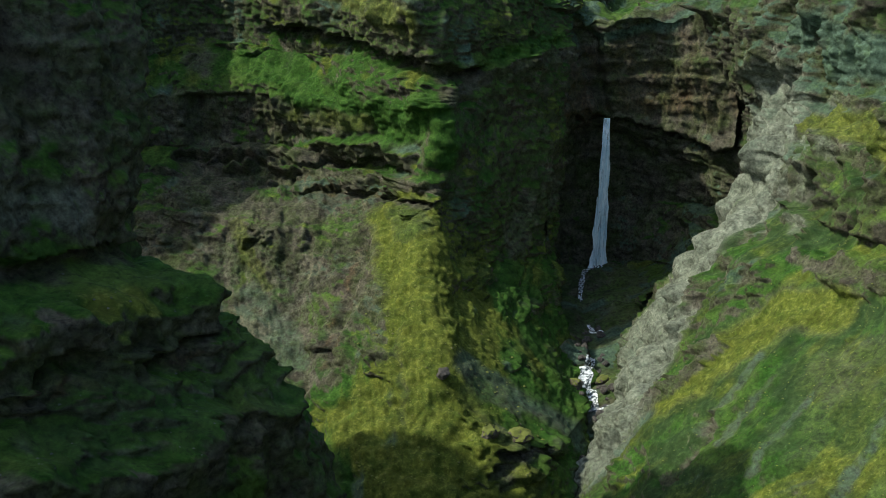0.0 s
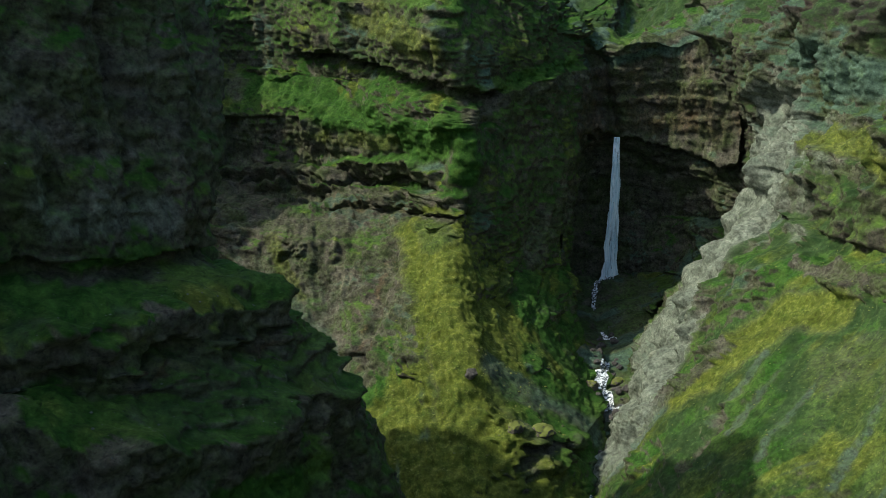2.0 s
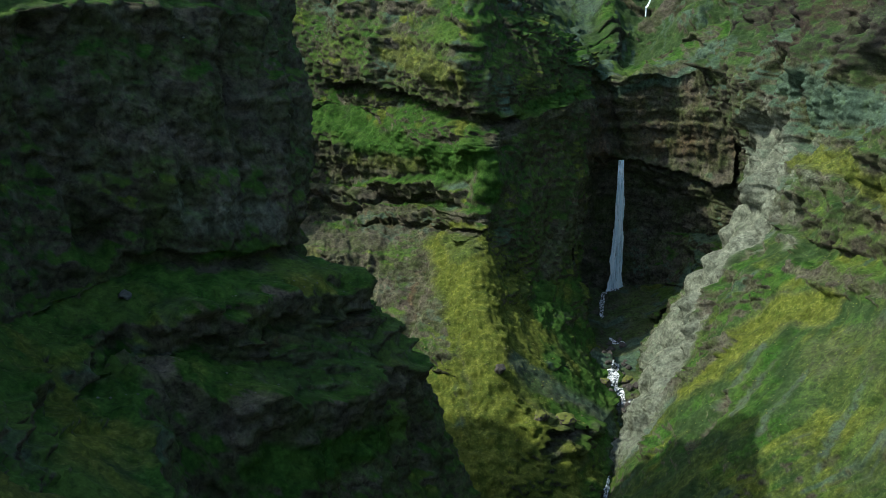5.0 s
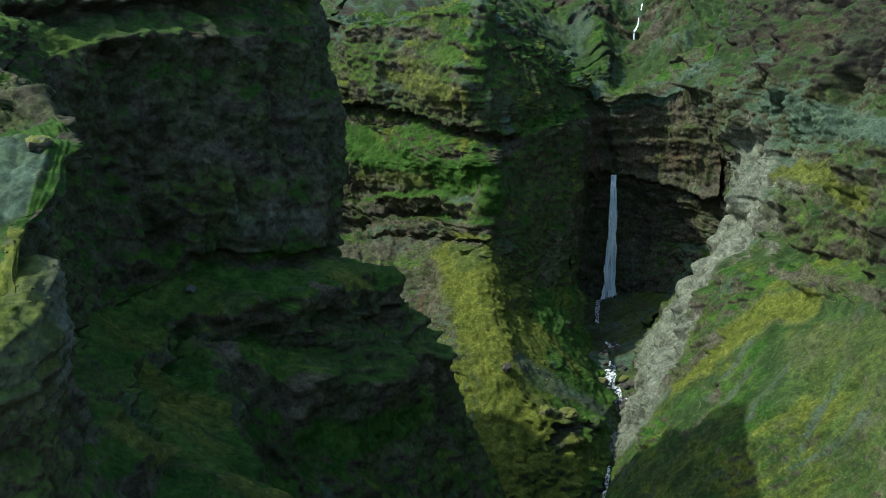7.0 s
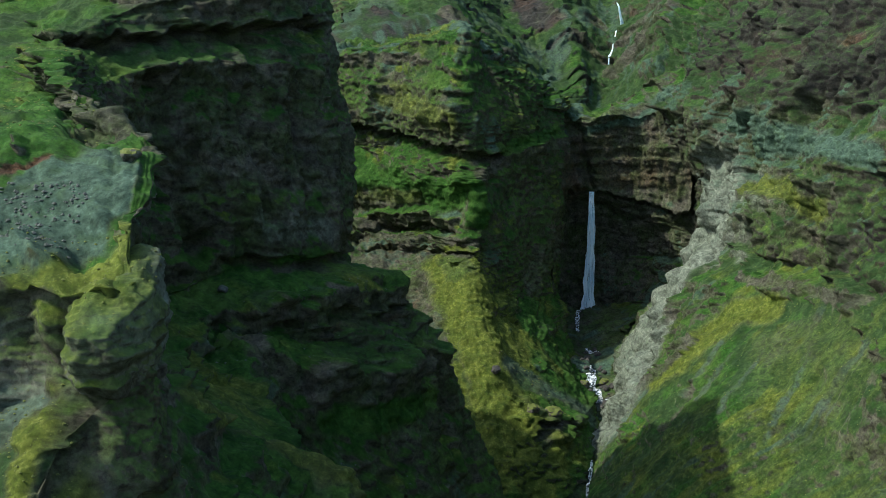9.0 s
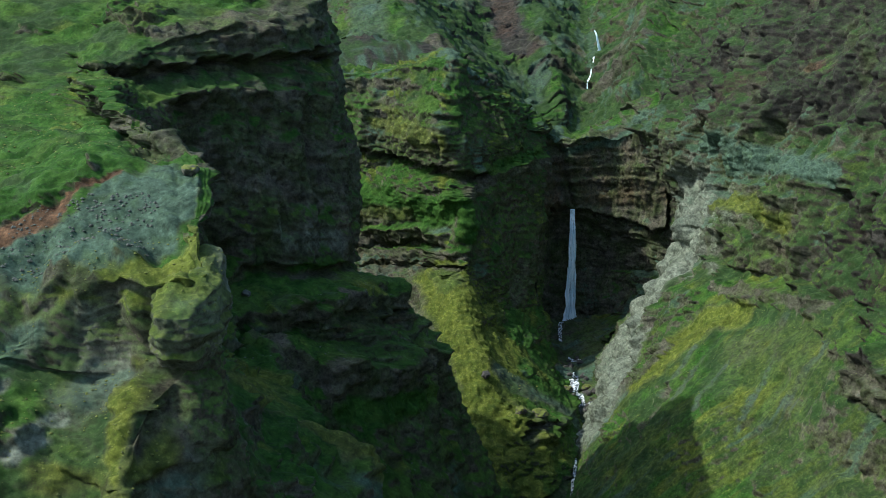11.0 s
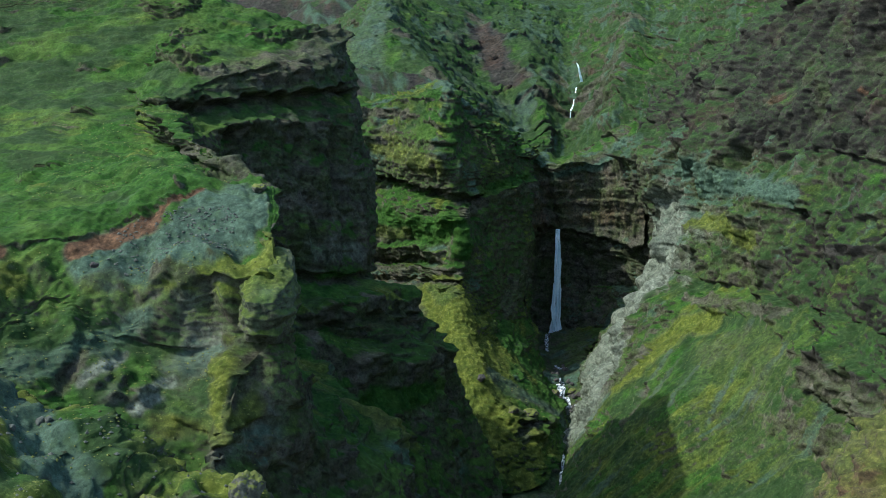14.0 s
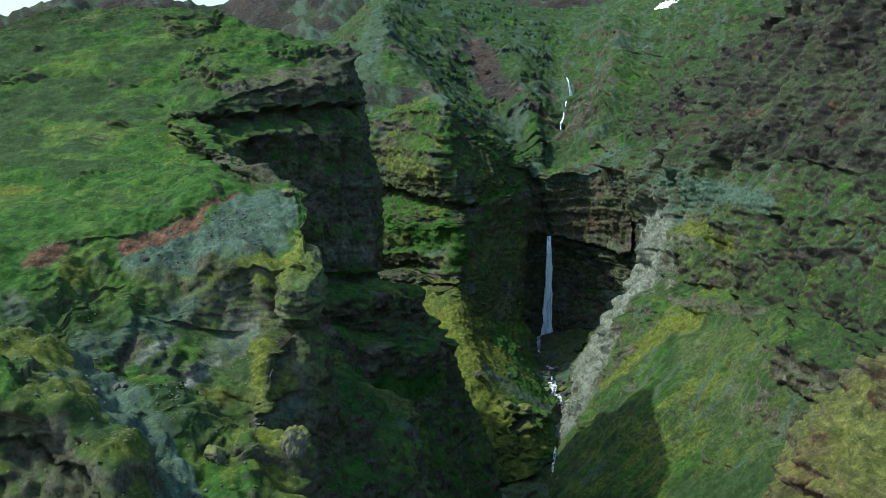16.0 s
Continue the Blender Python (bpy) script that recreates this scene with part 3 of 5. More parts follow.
INF = 2000
left_scree = lambda p: 0.15 + 0.8 * within(p, (-245, -660, 200), (-210, -626, 221), 7) + 0.08 * within(p, (-300, -800, 60), (-190, -660, 200), 10) - 0.3 * within(p, (-INF, -610, 215), (INF, INF, INF), 5)
left_moss = lambda p: 0.2 + 0.2 * within(p, (-300, -720, 140), (-185, -640, 205), 8) + 0.3 * within(p, (-290, -690, 191), (-186, -655, 209), 3) + 0.3 * within(p, (-212, -700, 176), (-184, -640, 208), 5)
left_pale = lambda p: 0.16 * within(p, (-300, -720, 150), (-188, -640, 205), 8)
spur_moss = lambda p: 0.3 + 0.58 * within(p, (-136, -INF, -20), (-70, -140, 92), 8) + 0.12 * within(p, (-INF, -200, 160), (-80, INF, INF), 10)
spur_scree = lambda p: 0.22 + 0.2 * within(p, (-INF, -200, 175), (-80, INF, INF), 10) + 0.2 * within(p, (-INF, -235, 5), (-128, -80, 88), 8) + 0.25 * within(p, (-70, -260, -30), (-30, -190, 40), 8)
spur_pale = lambda p: 0.12 * within(p, (-INF, -215, 10), (-135, -120, 85), 8)
ridge_line = [(-22, -228, 0), (-3, -200, 26), (10, -175, 49), (38, -148, 78), (60, -130, 102), (72, -105, 120)]
right_pale = lambda p: np.clip(0.95 * along(p, ridge_line, 46) + 0.22 * within(p, (60, -220, 95), (INF, -60, 150), 12), 0, 1)
right_moss = lambda p: 0.36 - 0.2 * smooth(p[:, 2], 185, 225) + 0.2 * within(p, (-40, -560, -30), (90, -215, 100), 15) + 0.1 * within(p, (30, -300, 100), (INF, -100, 200), 15)
right_scree = lambda p: 0.24 - 0.55 * smooth(p[:, 2], 190, 225) + 0.26 * smooth(p[:, 2], 120, 160) - 0.3 * smooth(-p[:, 1], 250, 320) * smooth(p[:, 2], 95, 110) + 0.3 * within(p, (40, -170, 120), (130, 0, 200), 15)
right_red = lambda p: 0.8 * along(p, [(159, -290, 232), (160, -283, 240), (160, -276, 247)], 9)



def column_rings(cx, cy, rx, ry, low, top, lean=0.0, crown=0.35):
    """Rings of a block of rock: an undercut base, straight sides and a low crown that rises to the back."""
    rings = []
    tall = top - low
    for t, wide in ((-0.22, 0.72), (-0.06, 0.88), (0.0, 0.96), (0.06, 1.02), (0.3, 1.03), (0.6, 1.0), (0.85, 0.97), (0.98, 0.88), (1.06, 0.6), (1.09, 0.01)):
        ring = []
        for k in range(13):
            a = math.radians(90 - 30 * k)
            c, d = math.cos(a), math.sin(a)
            box = (abs(c) ** 3.4 + abs(d) ** 3.4) ** (-1 / 3.4)
            y = ry * wide * box * d
            ring.append((cx + rx * wide * box * c + lean * t, cy + y, low + tall * t + crown * y * max(0.0, min(1.0, t * 1.5 - 0.5))))
        rings.append(ring)
    return rings


fan = lambda p: 1 - 0.9 * np.maximum(within(p, (-60, -640, -60), (76, -225, 98), 12), along(p, ridge_line, 40))
plain = lambda p: 1 - 0.8 * within(p, (-INF, -INF, 205), (INF, INF, INF), 8) * np.maximum(smooth(-p[:, 0], 285, 320), smooth(-p[:, 1], 520, 560) * smooth(-p[:, 0], 205, 240))

def spur_form(p):
    """Undercut bands below the cap cliff and below the green ledge."""
    uneven = 0.55 + 0.6 * fbm(p, (22, 22, 60), 2, seed=41.0)
    return -uneven * (2.5 * np.exp(-((p[:, 2] - 160 + 6 * fbm(p, 60, 2, seed=42.0)) / 5.0) ** 2) + 1.5 * np.exp(-((p[:, 2] - 121) / 4.0) ** 2) * (p[:, 1] < -60))


def left_form(p):
    """Undercut bands under the plateau's cap and under the ledges."""
    uneven = 0.55 + 0.6 * fbm(p, (22, 22, 60), 2, seed=43.0)
    wall = within(p, (-300, -560, -INF), (-120, -330, INF), 10)
    cap = np.exp(-((p[:, 2] - 240 - 0.12 * (p[:, 1] + 450)) / 4.5) ** 2)
    foot = np.exp(-((p[:, 2] - 156) / 4.0) ** 2)
    low = np.exp(-((p[:, 2] - 101) / 4.5) ** 2)
    return -2.0 * within(p, (-285, -720, -INF), (-186, -640, INF), 5) - wall * uneven * (2.0 * cap + 1.0 * foot + 2.0 * low)


def right_form(p):
    """Knobs and gullies on the pale ridge, and the hollow under the outcrop band."""
    on = along(p, ridge_line, 44)
    rough = (0.5 - worley(p, (22, 22, 30), 4.0)) * 20 + (0.55 - ridged(p, (30, 30, 30), 4, 0.5, 44.0)) * 8 + (ridged(p, (20, 20, 70), 3, 0.5, 45.0) - 0.6) * 9
    uneven = smooth(fbm(p, (30, 30, 80), 2, seed=46.0), -0.2, 0.3)
    high = smooth(p[:, 2], 105, 150)
    ribs = high * ((ridged(p, (75, 75, 300), 3, 0.5, 48.0) - 0.6) * 26 + smooth(p[:, 2], 175, 205) * (ridged(p, (26, 26, 120), 3, 0.55, 49.0) - 0.6) * 14)
    return on * rough + ribs - 5.0 * uneven * np.exp(-((p[:, 2] - 111 - 7 * fbm(p, 60, 2, seed=47.0)) / 4.0) ** 2) * (p[:, 0] > 35)


right_green = lambda p: 0.5 + 0.06 * smooth(p[:, 2], 95, 125) + 0.24 * smooth(p[:, 2], 185, 220)

def near_line(p, line):
    """Distance in plan to a line through the given places."""
    best = np.full(len(p), 1e9)
    for c in spline([(x, y, 0) for x, y in line], 50):
        best = np.minimum(best, (p[:, 0] - c[0]) ** 2 + (p[:, 1] - c[1]) ** 2)
    return np.sqrt(best)


def rim_lift(p):
    """The broken rim above the falls."""
    return 5 * fbm(p, (28, 28, 60), 2, seed=64.0) * smooth(p[:, 2], 150, 172)


right_crag = lambda p: -0.14 + 0.1 * smooth(p[:, 2], 195, 235) + 0.2 * within(p, (40, -INF, 100), (INF, -100, 165), 10)


def upper_lift(p):
    """The brook's gorge, the scree gully, and the ribs between them."""
    wob = p + np.stack([14 * fbm(p, 60, 3, seed=60.0), 14 * fbm(p, 60, 3, seed=61.0), 0 * p[:, 0]], 1)
    brook = near_line(wob, [(4, 30), (20, 100), (38, 160), (54, 225), (66, 300), (80, 420), (150, 800)])
    gully = near_line(wob, [(-22, 60), (-34, 140), (-48, 250), (-50, 380), (-20, 600)])
    rib_a = near_line(wob, [(-6, 70), (2, 160), (12, 260), (20, 420)])
    rib_b = near_line(wob, [(-112, 10), (-140, 140), (-160, 300), (-155, 480), (-110, 820)])
    rib_c = near_line(wob, [(50, 30), (84, 110), (110, 210), (150, 420)])
    bell = lambda d, w: np.exp(-(d / w) ** 2)
    away = smooth(p[:, 1], 20, 70)
    return (1 - away) * 3.5 * fbm(p, (28, 28, 60), 2, seed=64.0) + away * (-8 * bell(brook, 20) - 13 * bell(gully, 30) + 11 * bell(rib_a, 20) + 18 * bell(rib_b, 34) + 24 * bell(rib_c, 25))


def left_lift(p):
    """Uneven tops of the scarp's columns."""
    here = within(p, (-290, -690, 183), (-190, -645, 212), 6)
    return here * 7.0 * fbm(p, (17, 17, 400), 3, seed=62.0)


def shelf_lift(p):
    gully = near_line(p, [(-268, -716), (-254, -738), (-239, -764), (-226, -785), (-214, -840)])
    return -8 * np.exp(-(gully / 9) ** 2) + 5 * fbm(p, 26, 3, seed=63.0)


shelf_scree = lambda p: 0.14 + 0.7 * (1 - smooth(near_line(p, [(-268, -716), (-254, -738), (-239, -764), (-226, -785), (-214, -840)]), 4, 10))
dark_scree = lambda p: within(p, (-90, 160, 200), (-10, 480, 500), 25)

# ---- landmarks of the left-hand cliff ----
# ledges and risers of the dark buttress
coat("cliff_left", "grass", 0.95, 9, [(-213, -469, 152), (-198, -460, 152), (-184, -446, 149), (-172, -424, 146)])
carve("cliff_left", "undercut", 5, 6, [(-213, -469, 163), (-198, -458, 159), (-184, -442, 156), (-176, -422, 154)])
carve("cliff_left", "step", 7, 6, [(-200, -486, 146), (-184, -478, 142), (-178, -468, 147), (-163, -460, 142), (-155, -434, 138)])
carve("cliff_left", "undercut", 6, 5, [(-196, -484, 140), (-182, -476, 135), (-177, -469, 140), (-163, -462, 134), (-157, -437, 131)])
coat("cliff_left", "red", 0.5, 4, [(-182, -476, 132), (-175, -469, 134), (-163, -462, 130), (-157, -437, 127)])
carve("cliff_left", "rib", 4, 7, [(-173, -453, 146), (-166, -440, 142), (-157, -428, 141)])
coat("cliff_left", "scree", 0.3, 13, [(-176, -476, 126), (-165, -466, 122), (-150, -450, 118), (-140, -430, 113)])
carve("cliff_left", "step", 8, 7, [(-175, -500, 124), (-160, -490, 118), (-152, -472, 113), (-144, -448, 113), (-133, -428, 107)])
coat("cliff_left", "grass", 0.9, 9, [(-172, -508, 106), (-150, -480, 98), (-136, -450, 94)])
carve("cliff_left", "step", 5, 5, [(-203, -508, 137), (-191, -502, 129), (-177, -498, 124)])
carve("cliff_left", "rib", 7, 7, [(-206, -612, 152), (-194, -592, 140), (-180, -588, 128), (-163, -590, 116)])
coat("cliff_left", "moss", 0.7, 7, [(-206, -612, 152), (-194, -592, 140), (-180, -588, 128), (-163, -590, 116)])
# the wall above, grey where it is bare, with its chimney
coat("cliff_left", "pale", 0.5, 9, [(-206, -466, 176), (-198, -458, 172), (-190, -448, 170), (-183, -438, 166)])
coat("cliff_left", "rock", 0.7, 16, [(-222, -476, 205), (-204, -455, 200), (-188, -430, 196)])
carve("cliff_left", "cleft", 10, 5, [(-235, -478, 228), (-236, -483, 207), (-234, -480, 185), (-228, -478, 168)])
carve("cliff_left", "cleft", 5, 4, [(-208, -456, 215), (-206, -456, 195), (-204, -456, 176)])
carve("cliff_left", "cleft", 4, 3.5, [(-194, -436, 222), (-192, -438, 200), (-190, -440, 180)])
# overhanging cap under the plateau, the slope below it and the broken rim
carve("cliff_left", "undercut", 9, 6, [(-277, -491, 249), (-259, -478, 249), (-238, -464, 250), (-216, -440, 251), (-190, -402, 253)])
carve("cliff_left", "step", 5, 5, [(-245, -482, 236), (-223, -455, 236), (-203, -440, 234), (-184, -424, 232)])
coat("cliff_left", "scree", 0.3, 6, [(-262, -488, 242), (-232, -464, 241), (-206, -440, 240)])
coat("cliff_left", "rock", 0.75, 15, [(-246, -452, 258), (-222, -428, 263), (-204, -402, 268), (-200, -370, 278)])
carve("cliff_left", "step", 4, 4, [(-238, -450, 258), (-212, -424, 262), (-198, -395, 266)])
carve("cliff_left", "rib", 5, 4, [(-216, -449, 241), (-213, -447, 231)])
carve("cliff_left", "undercut", 4, 4, [(-264, -502, 240), (-258, -522, 236), (-247, -552, 231), (-225, -598, 225)])
# tower: thin beds, and a hollow below
# columns of the scarp and the gaps between them
carve("cliff_left", "cleft", 4, 3, [(-247, -668, 192), (-247, -674, 182), (-249, -682, 174)])
carve("cliff_left", "cleft", 4, 3, [(-257, -672, 190), (-258, -680, 178), (-262, -690, 170)])
carve("cliff_left", "rib", 4, 4.5, [(-219, -666, 195), (-219, -673, 185), (-219, -680, 174)])
carve("cliff_left", "rib", 3, 3.5, [(-231, -662, 195), (-231, -670, 185), (-231, -678, 174)])
carve("cliff_left", "cleft", 3, 2.6, [(-225, -662, 195), (-225, -670, 184), (-225, -678, 174)])
carve("cliff_left", "cleft", 3.5, 3, [(-212.5, -662, 196), (-212, -670, 185), (-211, -680, 174)])
carve("cliff_left", "step", 2.5, 2.5, [(-240, -657, 199), (-230, -660, 199), (-220, -662, 199), (-213, -664, 199)])
coat("cliff_left", "moss", 0.8, 4, [(-236, -660, 197), (-226, -664, 197), (-217, -666, 197)])
coat("cliff_left", "pale", 0.45, 4.5, [(-219, -672, 190), (-219, -677, 181)])
for x in (-240, -246, -252, -258, -264):
    carve("cliff_left", "rib", 3.0, 2.4, [(x, -668, 188), (x + 0.6, -678, 176), (x - 1, -688, 167)])
carve("cliff_left", "rib", 2.5, 5, [(-219, -674, 178), (-218, -688, 169), (-215, -702, 160)])
carve("cliff_left", "cleft", 3, 6, [(-209, -676, 178), (-207, -688, 170), (-204, -698, 163)])
# Shade on the tower's apron, painted in as dark green.
coat("cliff_left", "heath_shade", 0.85, 9, [(-224, -684, 173), (-214, -689, 167), (-206, -690, 165)])
coat("cliff_left", "grass", 0.8, 6, [(-209, -676, 178), (-207, -688, 170), (-204, -698, 163)])
coat("cliff_left", "moss", 0.85, 4.5, [(-219, -674, 178), (-218, -688, 169), (-215, -702, 160)])
coat("cliff_left", "pale", 0.8, 3.5, [(-256, -687, 172), (-247, -675, 178), (-238, -672, 185)])
coat("cliff_left", "pale", 0.8, 3.5, [(-240, -693, 165), (-234, -681, 171), (-231, -675, 178)])
coat("cliff_left", "scree", 0.7, 9, [(-272, -690, 178), (-258, -680, 182), (-246, -668, 188)])
coat("cliff_left", "moss", 0.75, 8, [(-206, -668, 201), (-200, -664, 203), (-200, -650, 206)])
carve("cliff_left", "undercut", 4, 6, [(-222, -712, 158), (-210, -706, 157), (-196, -694, 158), (-186, -676, 158)])
coat("cliff_left", "moss", 0.7, 9, [(-232, -700, 164), (-216, -702, 164), (-200, -690, 164)])
# scree and red earth under the turf edge
coat("cliff_left", "scree", 0.95, 13, [(-256, -648, 199), (-240, -646, 205), (-224, -638, 209), (-217, -626, 216)])
coat("cliff_left", "red", 0.95, 5.5, [(-268, -643, 202), (-256, -635, 207), (-247, -630, 211)])
coat("cliff_left", "red", 0.9, 2.2, [(-247, -629, 212), (-240, -621, 216), (-232, -618, 219)])
coat("cliff_left", "red", 0.9, 4.5, [(-300, -660, 201), (-293, -649, 205)])
carve("cliff_left", "undercut", 1.3, 2.2, [(-300, -655, 206), (-282, -642, 206), (-264, -637, 208), (-253, -628, 212), (-241, -619, 218), (-228, -614, 221)])

# ---- landmarks of the spur ----
carve("cliff_spur", "undercut", 10, 10, [(-215, -12, 172), (-194, -27, 172), (-168, -50, 168), (-140, -82, 166), (-115, -106, 161), (-95, -96, 158)])
coat("cliff_spur", "grass", 0.85, 15, [(-238, -5, 138), (-194, -34, 133), (-153, -86, 128), (-120, -116, 130)])
coat("cliff_spur", "moss", 0.5, 7, [(-215, -30, 120), (-180, -55, 118), (-150, -88, 122)])
carve("cliff_spur", "step", 8, 7, [(-243, -47, 98), (-222, -48, 99), (-192, -62, 100), (-176, -70, 106), (-150, -86, 110), (-136, -99, 112), (-123, -114, 111)])
carve("cliff_spur", "undercut", 6, 5, [(-250, -45, 92), (-222, -50, 92), (-192, -62, 93), (-162, -78, 97), (-136, -99, 103), (-120, -118, 102)])
carve("cliff_spur", "step", 5, 4, [(-190, -74, 89), (-162, -84, 91), (-136, -104, 94), (-108, -140, 100)])
carve("cliff_spur", "undercut", 5, 4, [(-186, -92, 82), (-163, -103, 85), (-137, -120, 87), (-109, -150, 92)])
carve("cliff_spur", "rib", 6, 8, [(-112, -120, 138), (-104, -125, 126), (-104, -131, 112)])
coat("cliff_spur", "grass", 0.9, 8, [(-108, -120, 134), (-104, -126, 122), (-104, -132, 110)])
coat("cliff_spur", "rock", 0.85, 17, [(-252, -80, 82), (-233, -101, 77), (-207, -110, 74), (-184, -118, 76)])
coat("cliff_spur", "rock", 0.8, 16, [(-290, -90, 190), (-272, -40, 170), (-262, -10, 150)])
coat("cliff_spur", "rock", 0.8, 16, [(-290, -90, 140), (-272, -50, 120), (-258, -30, 105)])
coat("cliff_spur", "red", 0.35, 16, [(-285, -80, 200), (-268, -30, 180)])
carve("cliff_spur", "undercut", 9, 13, [(-256, -45, 94), (-232, -62, 92), (-204, -64, 91)])
coat("cliff_spur", "pale", 0.25, 19, [(-222, -137, 57), (-196, -157, 45), (-172, -192, 33), (-160, -212, 25)])
coat("cliff_spur", "moss", 0.5, 6, [(-218, -122, 68), (-206, -142, 54), (-198, -156, 46)])
coat("cliff_spur", "scree", 0.5, 10, [(-205, -160, 48), (-185, -185, 36), (-172, -210, 24)])
carve("cliff_spur", "cleft", 5, 4, [(-146, -150, 68), (-149, -180, 48), (-154, -216, 26)])
carve("cliff_spur", "cleft", 4, 4, [(-176, -140, 66), (-180, -160, 50), (-178, -180, 38)])
coat("cliff_spur", "red", 0.55, 4.5, [(-147, -152, 66), (-150, -180, 46), (-154, -216, 26)])
carve("cliff_spur", "rib", 2, 8, [(-116, -152, 84), (-110, -180, 68), (-107, -203, 54), (-97, -228, 43), (-90, -238, 35)])
coat("cliff_spur", "moss", 0.95, 22, [(-126, -142, 84), (-120, -165, 74), (-114, -195, 60), (-106, -220, 46), (-98, -245, 33), (-86, -264, 18)])
coat("cliff_spur", "grass", 0.55, 11, [(-124, -142, 88), (-116, -158, 80)])
coat("cliff_spur", "scree", 0.7, 13, [(-86, -232, 34), (-70, -232, 18), (-52, -230, 5), (-40, -228, -3)])
coat("cliff_spur", "grass", 0.45, 14, [(-80, -240, 24), (-62, -250, 10), (-48, -244, 3)])
carve("cliff_spur", "undercut", 6, 5, [(-68, -266, 10), (-58, -258, 9), (-47, -250, 2)])
carve("cliff_spur", "undercut", 5, 4, [(-82, -264, 16), (-74, -272, 9), (-66, -284, 3)])
coat("cliff_spur", "moss", 0.7, 8, [(-66, -276, 4), (-56, -276, 0)])
coat("cliff_spur", "moss", 0.6, 13, [(-170, -47, 198), (-145, -89, 190), (-128, -108, 182)])
carve("cliff_spur", "step", 7, 5, [(-138, -90, 231), (-114, -98, 235), (-95, -86, 225)])
carve("cliff_spur", "step", 5, 5, [(-170, -45, 215), (-142, -82, 213), (-118, -104, 213)])
carve("cliff_spur", "step", 4, 4, [(-178, -40, 202), (-150, -78, 203), (-128, -100, 200)])
carve("cliff_spur", "step", 5, 5, [(-200, 0, 224), (-165, -35, 228), (-145, -62, 228)])
carve("cliff_spur", "cleft", 5, 3.5, [(-172, -54, 196), (-170, -58, 178)])
carve("cliff_spur", "cleft", 5, 3.5, [(-148, -84, 198), (-147, -86, 172)])
carve("cliff_spur", "cleft", 4, 3, [(-128, -106, 196), (-127, -107, 170)])
carve("cliff_spur", "step", 4, 5, [(-98, -112, 145), (-76, -88, 154), (-52, -64, 160), (-30, -30, 160)])
coat("cliff_spur", "grass", 0.8, 6, [(-98, -110, 149), (-76, -86, 158), (-52, -62, 164), (-32, -30, 165)])
coat("cliff_spur", "rock", 0.6, 12, [(-60, -110, 60), (-50, -90, 70), (-40, -60, 80)])

# ---- landmarks of the right-hand wall ----
for line in ([(32, -200, 86), (22, -205, 70)], [(36, -236, 84), (26, -242, 71)], [(5, -208, 44), (-1, -212, 31)], [(8, -220, 34), (-2, -235, 27)],
             [(54, -160, 96), (38, -186, 76)], [(24, -196, 64), (9, -212, 45)], [(46, -190, 92), (34, -212, 76)], [(14, -190, 52), (4, -200, 38)]):
    carve("cliff_right", "cleft", 8, 4.5, line)
for line in ([(58, -158, 96), (42, -182, 78), (26, -196, 62)], [(44, -206, 84), (28, -216, 68), (12, -222, 48)], [(22, -206, 58), (8, -216, 40), (-4, -226, 22)], [(66, -160, 104), (56, -184, 94), (50, -210, 90)]):
    carve("cliff_right", "cleft", 9, 4, line)
for line in ([(50, -166, 90), (34, -188, 72), (18, -202, 54)], [(38, -208, 80), (22, -214, 62), (6, -220, 40)]):
    carve("cliff_right", "rib", 6, 5, line)
carve("cliff_right", "step", 5, 5, [(24, -262, 64), (8, -264, 49), (-10, -254, 28), (-20, -250, 10)])
coat("cliff_right", "red", 0.35, 5, [(20, -268, 58), (6, -268, 45), (-12, -256, 24), (-21, -252, 6)])
carve("cliff_right", "undercut", 6, 5, [(8, -305, 48), (-4, -312, 40), (-12, -318, 30)])
carve("cliff_right", "cleft", 13, 5, [(76, -126, 148), (70, -138, 134), (66, -150, 120)])
carve("cliff_right", "cleft", 9, 5, [(63, -138, 118), (56, -156, 104), (48, -174, 94)])
carve("cliff_right", "rib", 9, 10, [(58, -28, 180), (68, -56, 192), (82, -105, 206), (100, -118, 226)])
for line in ([(84, -143, 202), (86, -139, 183)], [(90, -136, 176), (90, -143, 160)], [(101, -150, 224), (104, -160, 198)], [(103, -190, 220), (111, -194, 190)], [(108, -226, 226), (114, -230, 200)]):
    carve("cliff_right", "cleft", 10, 5, line)
carve("cliff_right", "step", 4, 4, [(66, -60, 138), (80, -137, 152), (98, -202, 158), (95, -290, 161)])
carve("cliff_right", "step", 4, 4, [(72, -110, 126), (82, -202, 140), (89, -274, 132), (90, -304, 134)])
carve("cliff_right", "step", 4, 5, [(60, -250, 97), (74, -283, 104), (78, -312, 106), (84, -350, 112)])
carve("cliff_right", "step", 4, 5, [(90, -330, 150), (102, -380, 158), (114, -430, 164)])
carve("cliff_right", "step", 7, 6, [(72, -426, 105), (82, -447, 104), (80, -490, 106)])
coat("cliff_right", "scree", 0.85, 12, [(90, -150, 168), (99, -195, 176), (104, -260, 178), (108, -300, 178)])
coat("cliff_right", "scree", 0.8, 11, [(84, -110, 178), (90, -150, 184), (98, -241, 188)])
coat("cliff_right", "pale", 0.6, 9, [(66, -158, 118), (62, -190, 112), (60, -225, 106)])
coat("cliff_right", "moss", 0.7, 9, [(82, -160, 142), (92, -230, 147), (92, -280, 142)])
coat("cliff_right", "grass", 0.7, 8, [(60, -255, 96), (72, -280, 102), (76, -305, 104)])
coat("cliff_right", "moss", 0.85, 15, [(4, -272, 42), (24, -270, 60), (44, -272, 76), (58, -290, 88)])
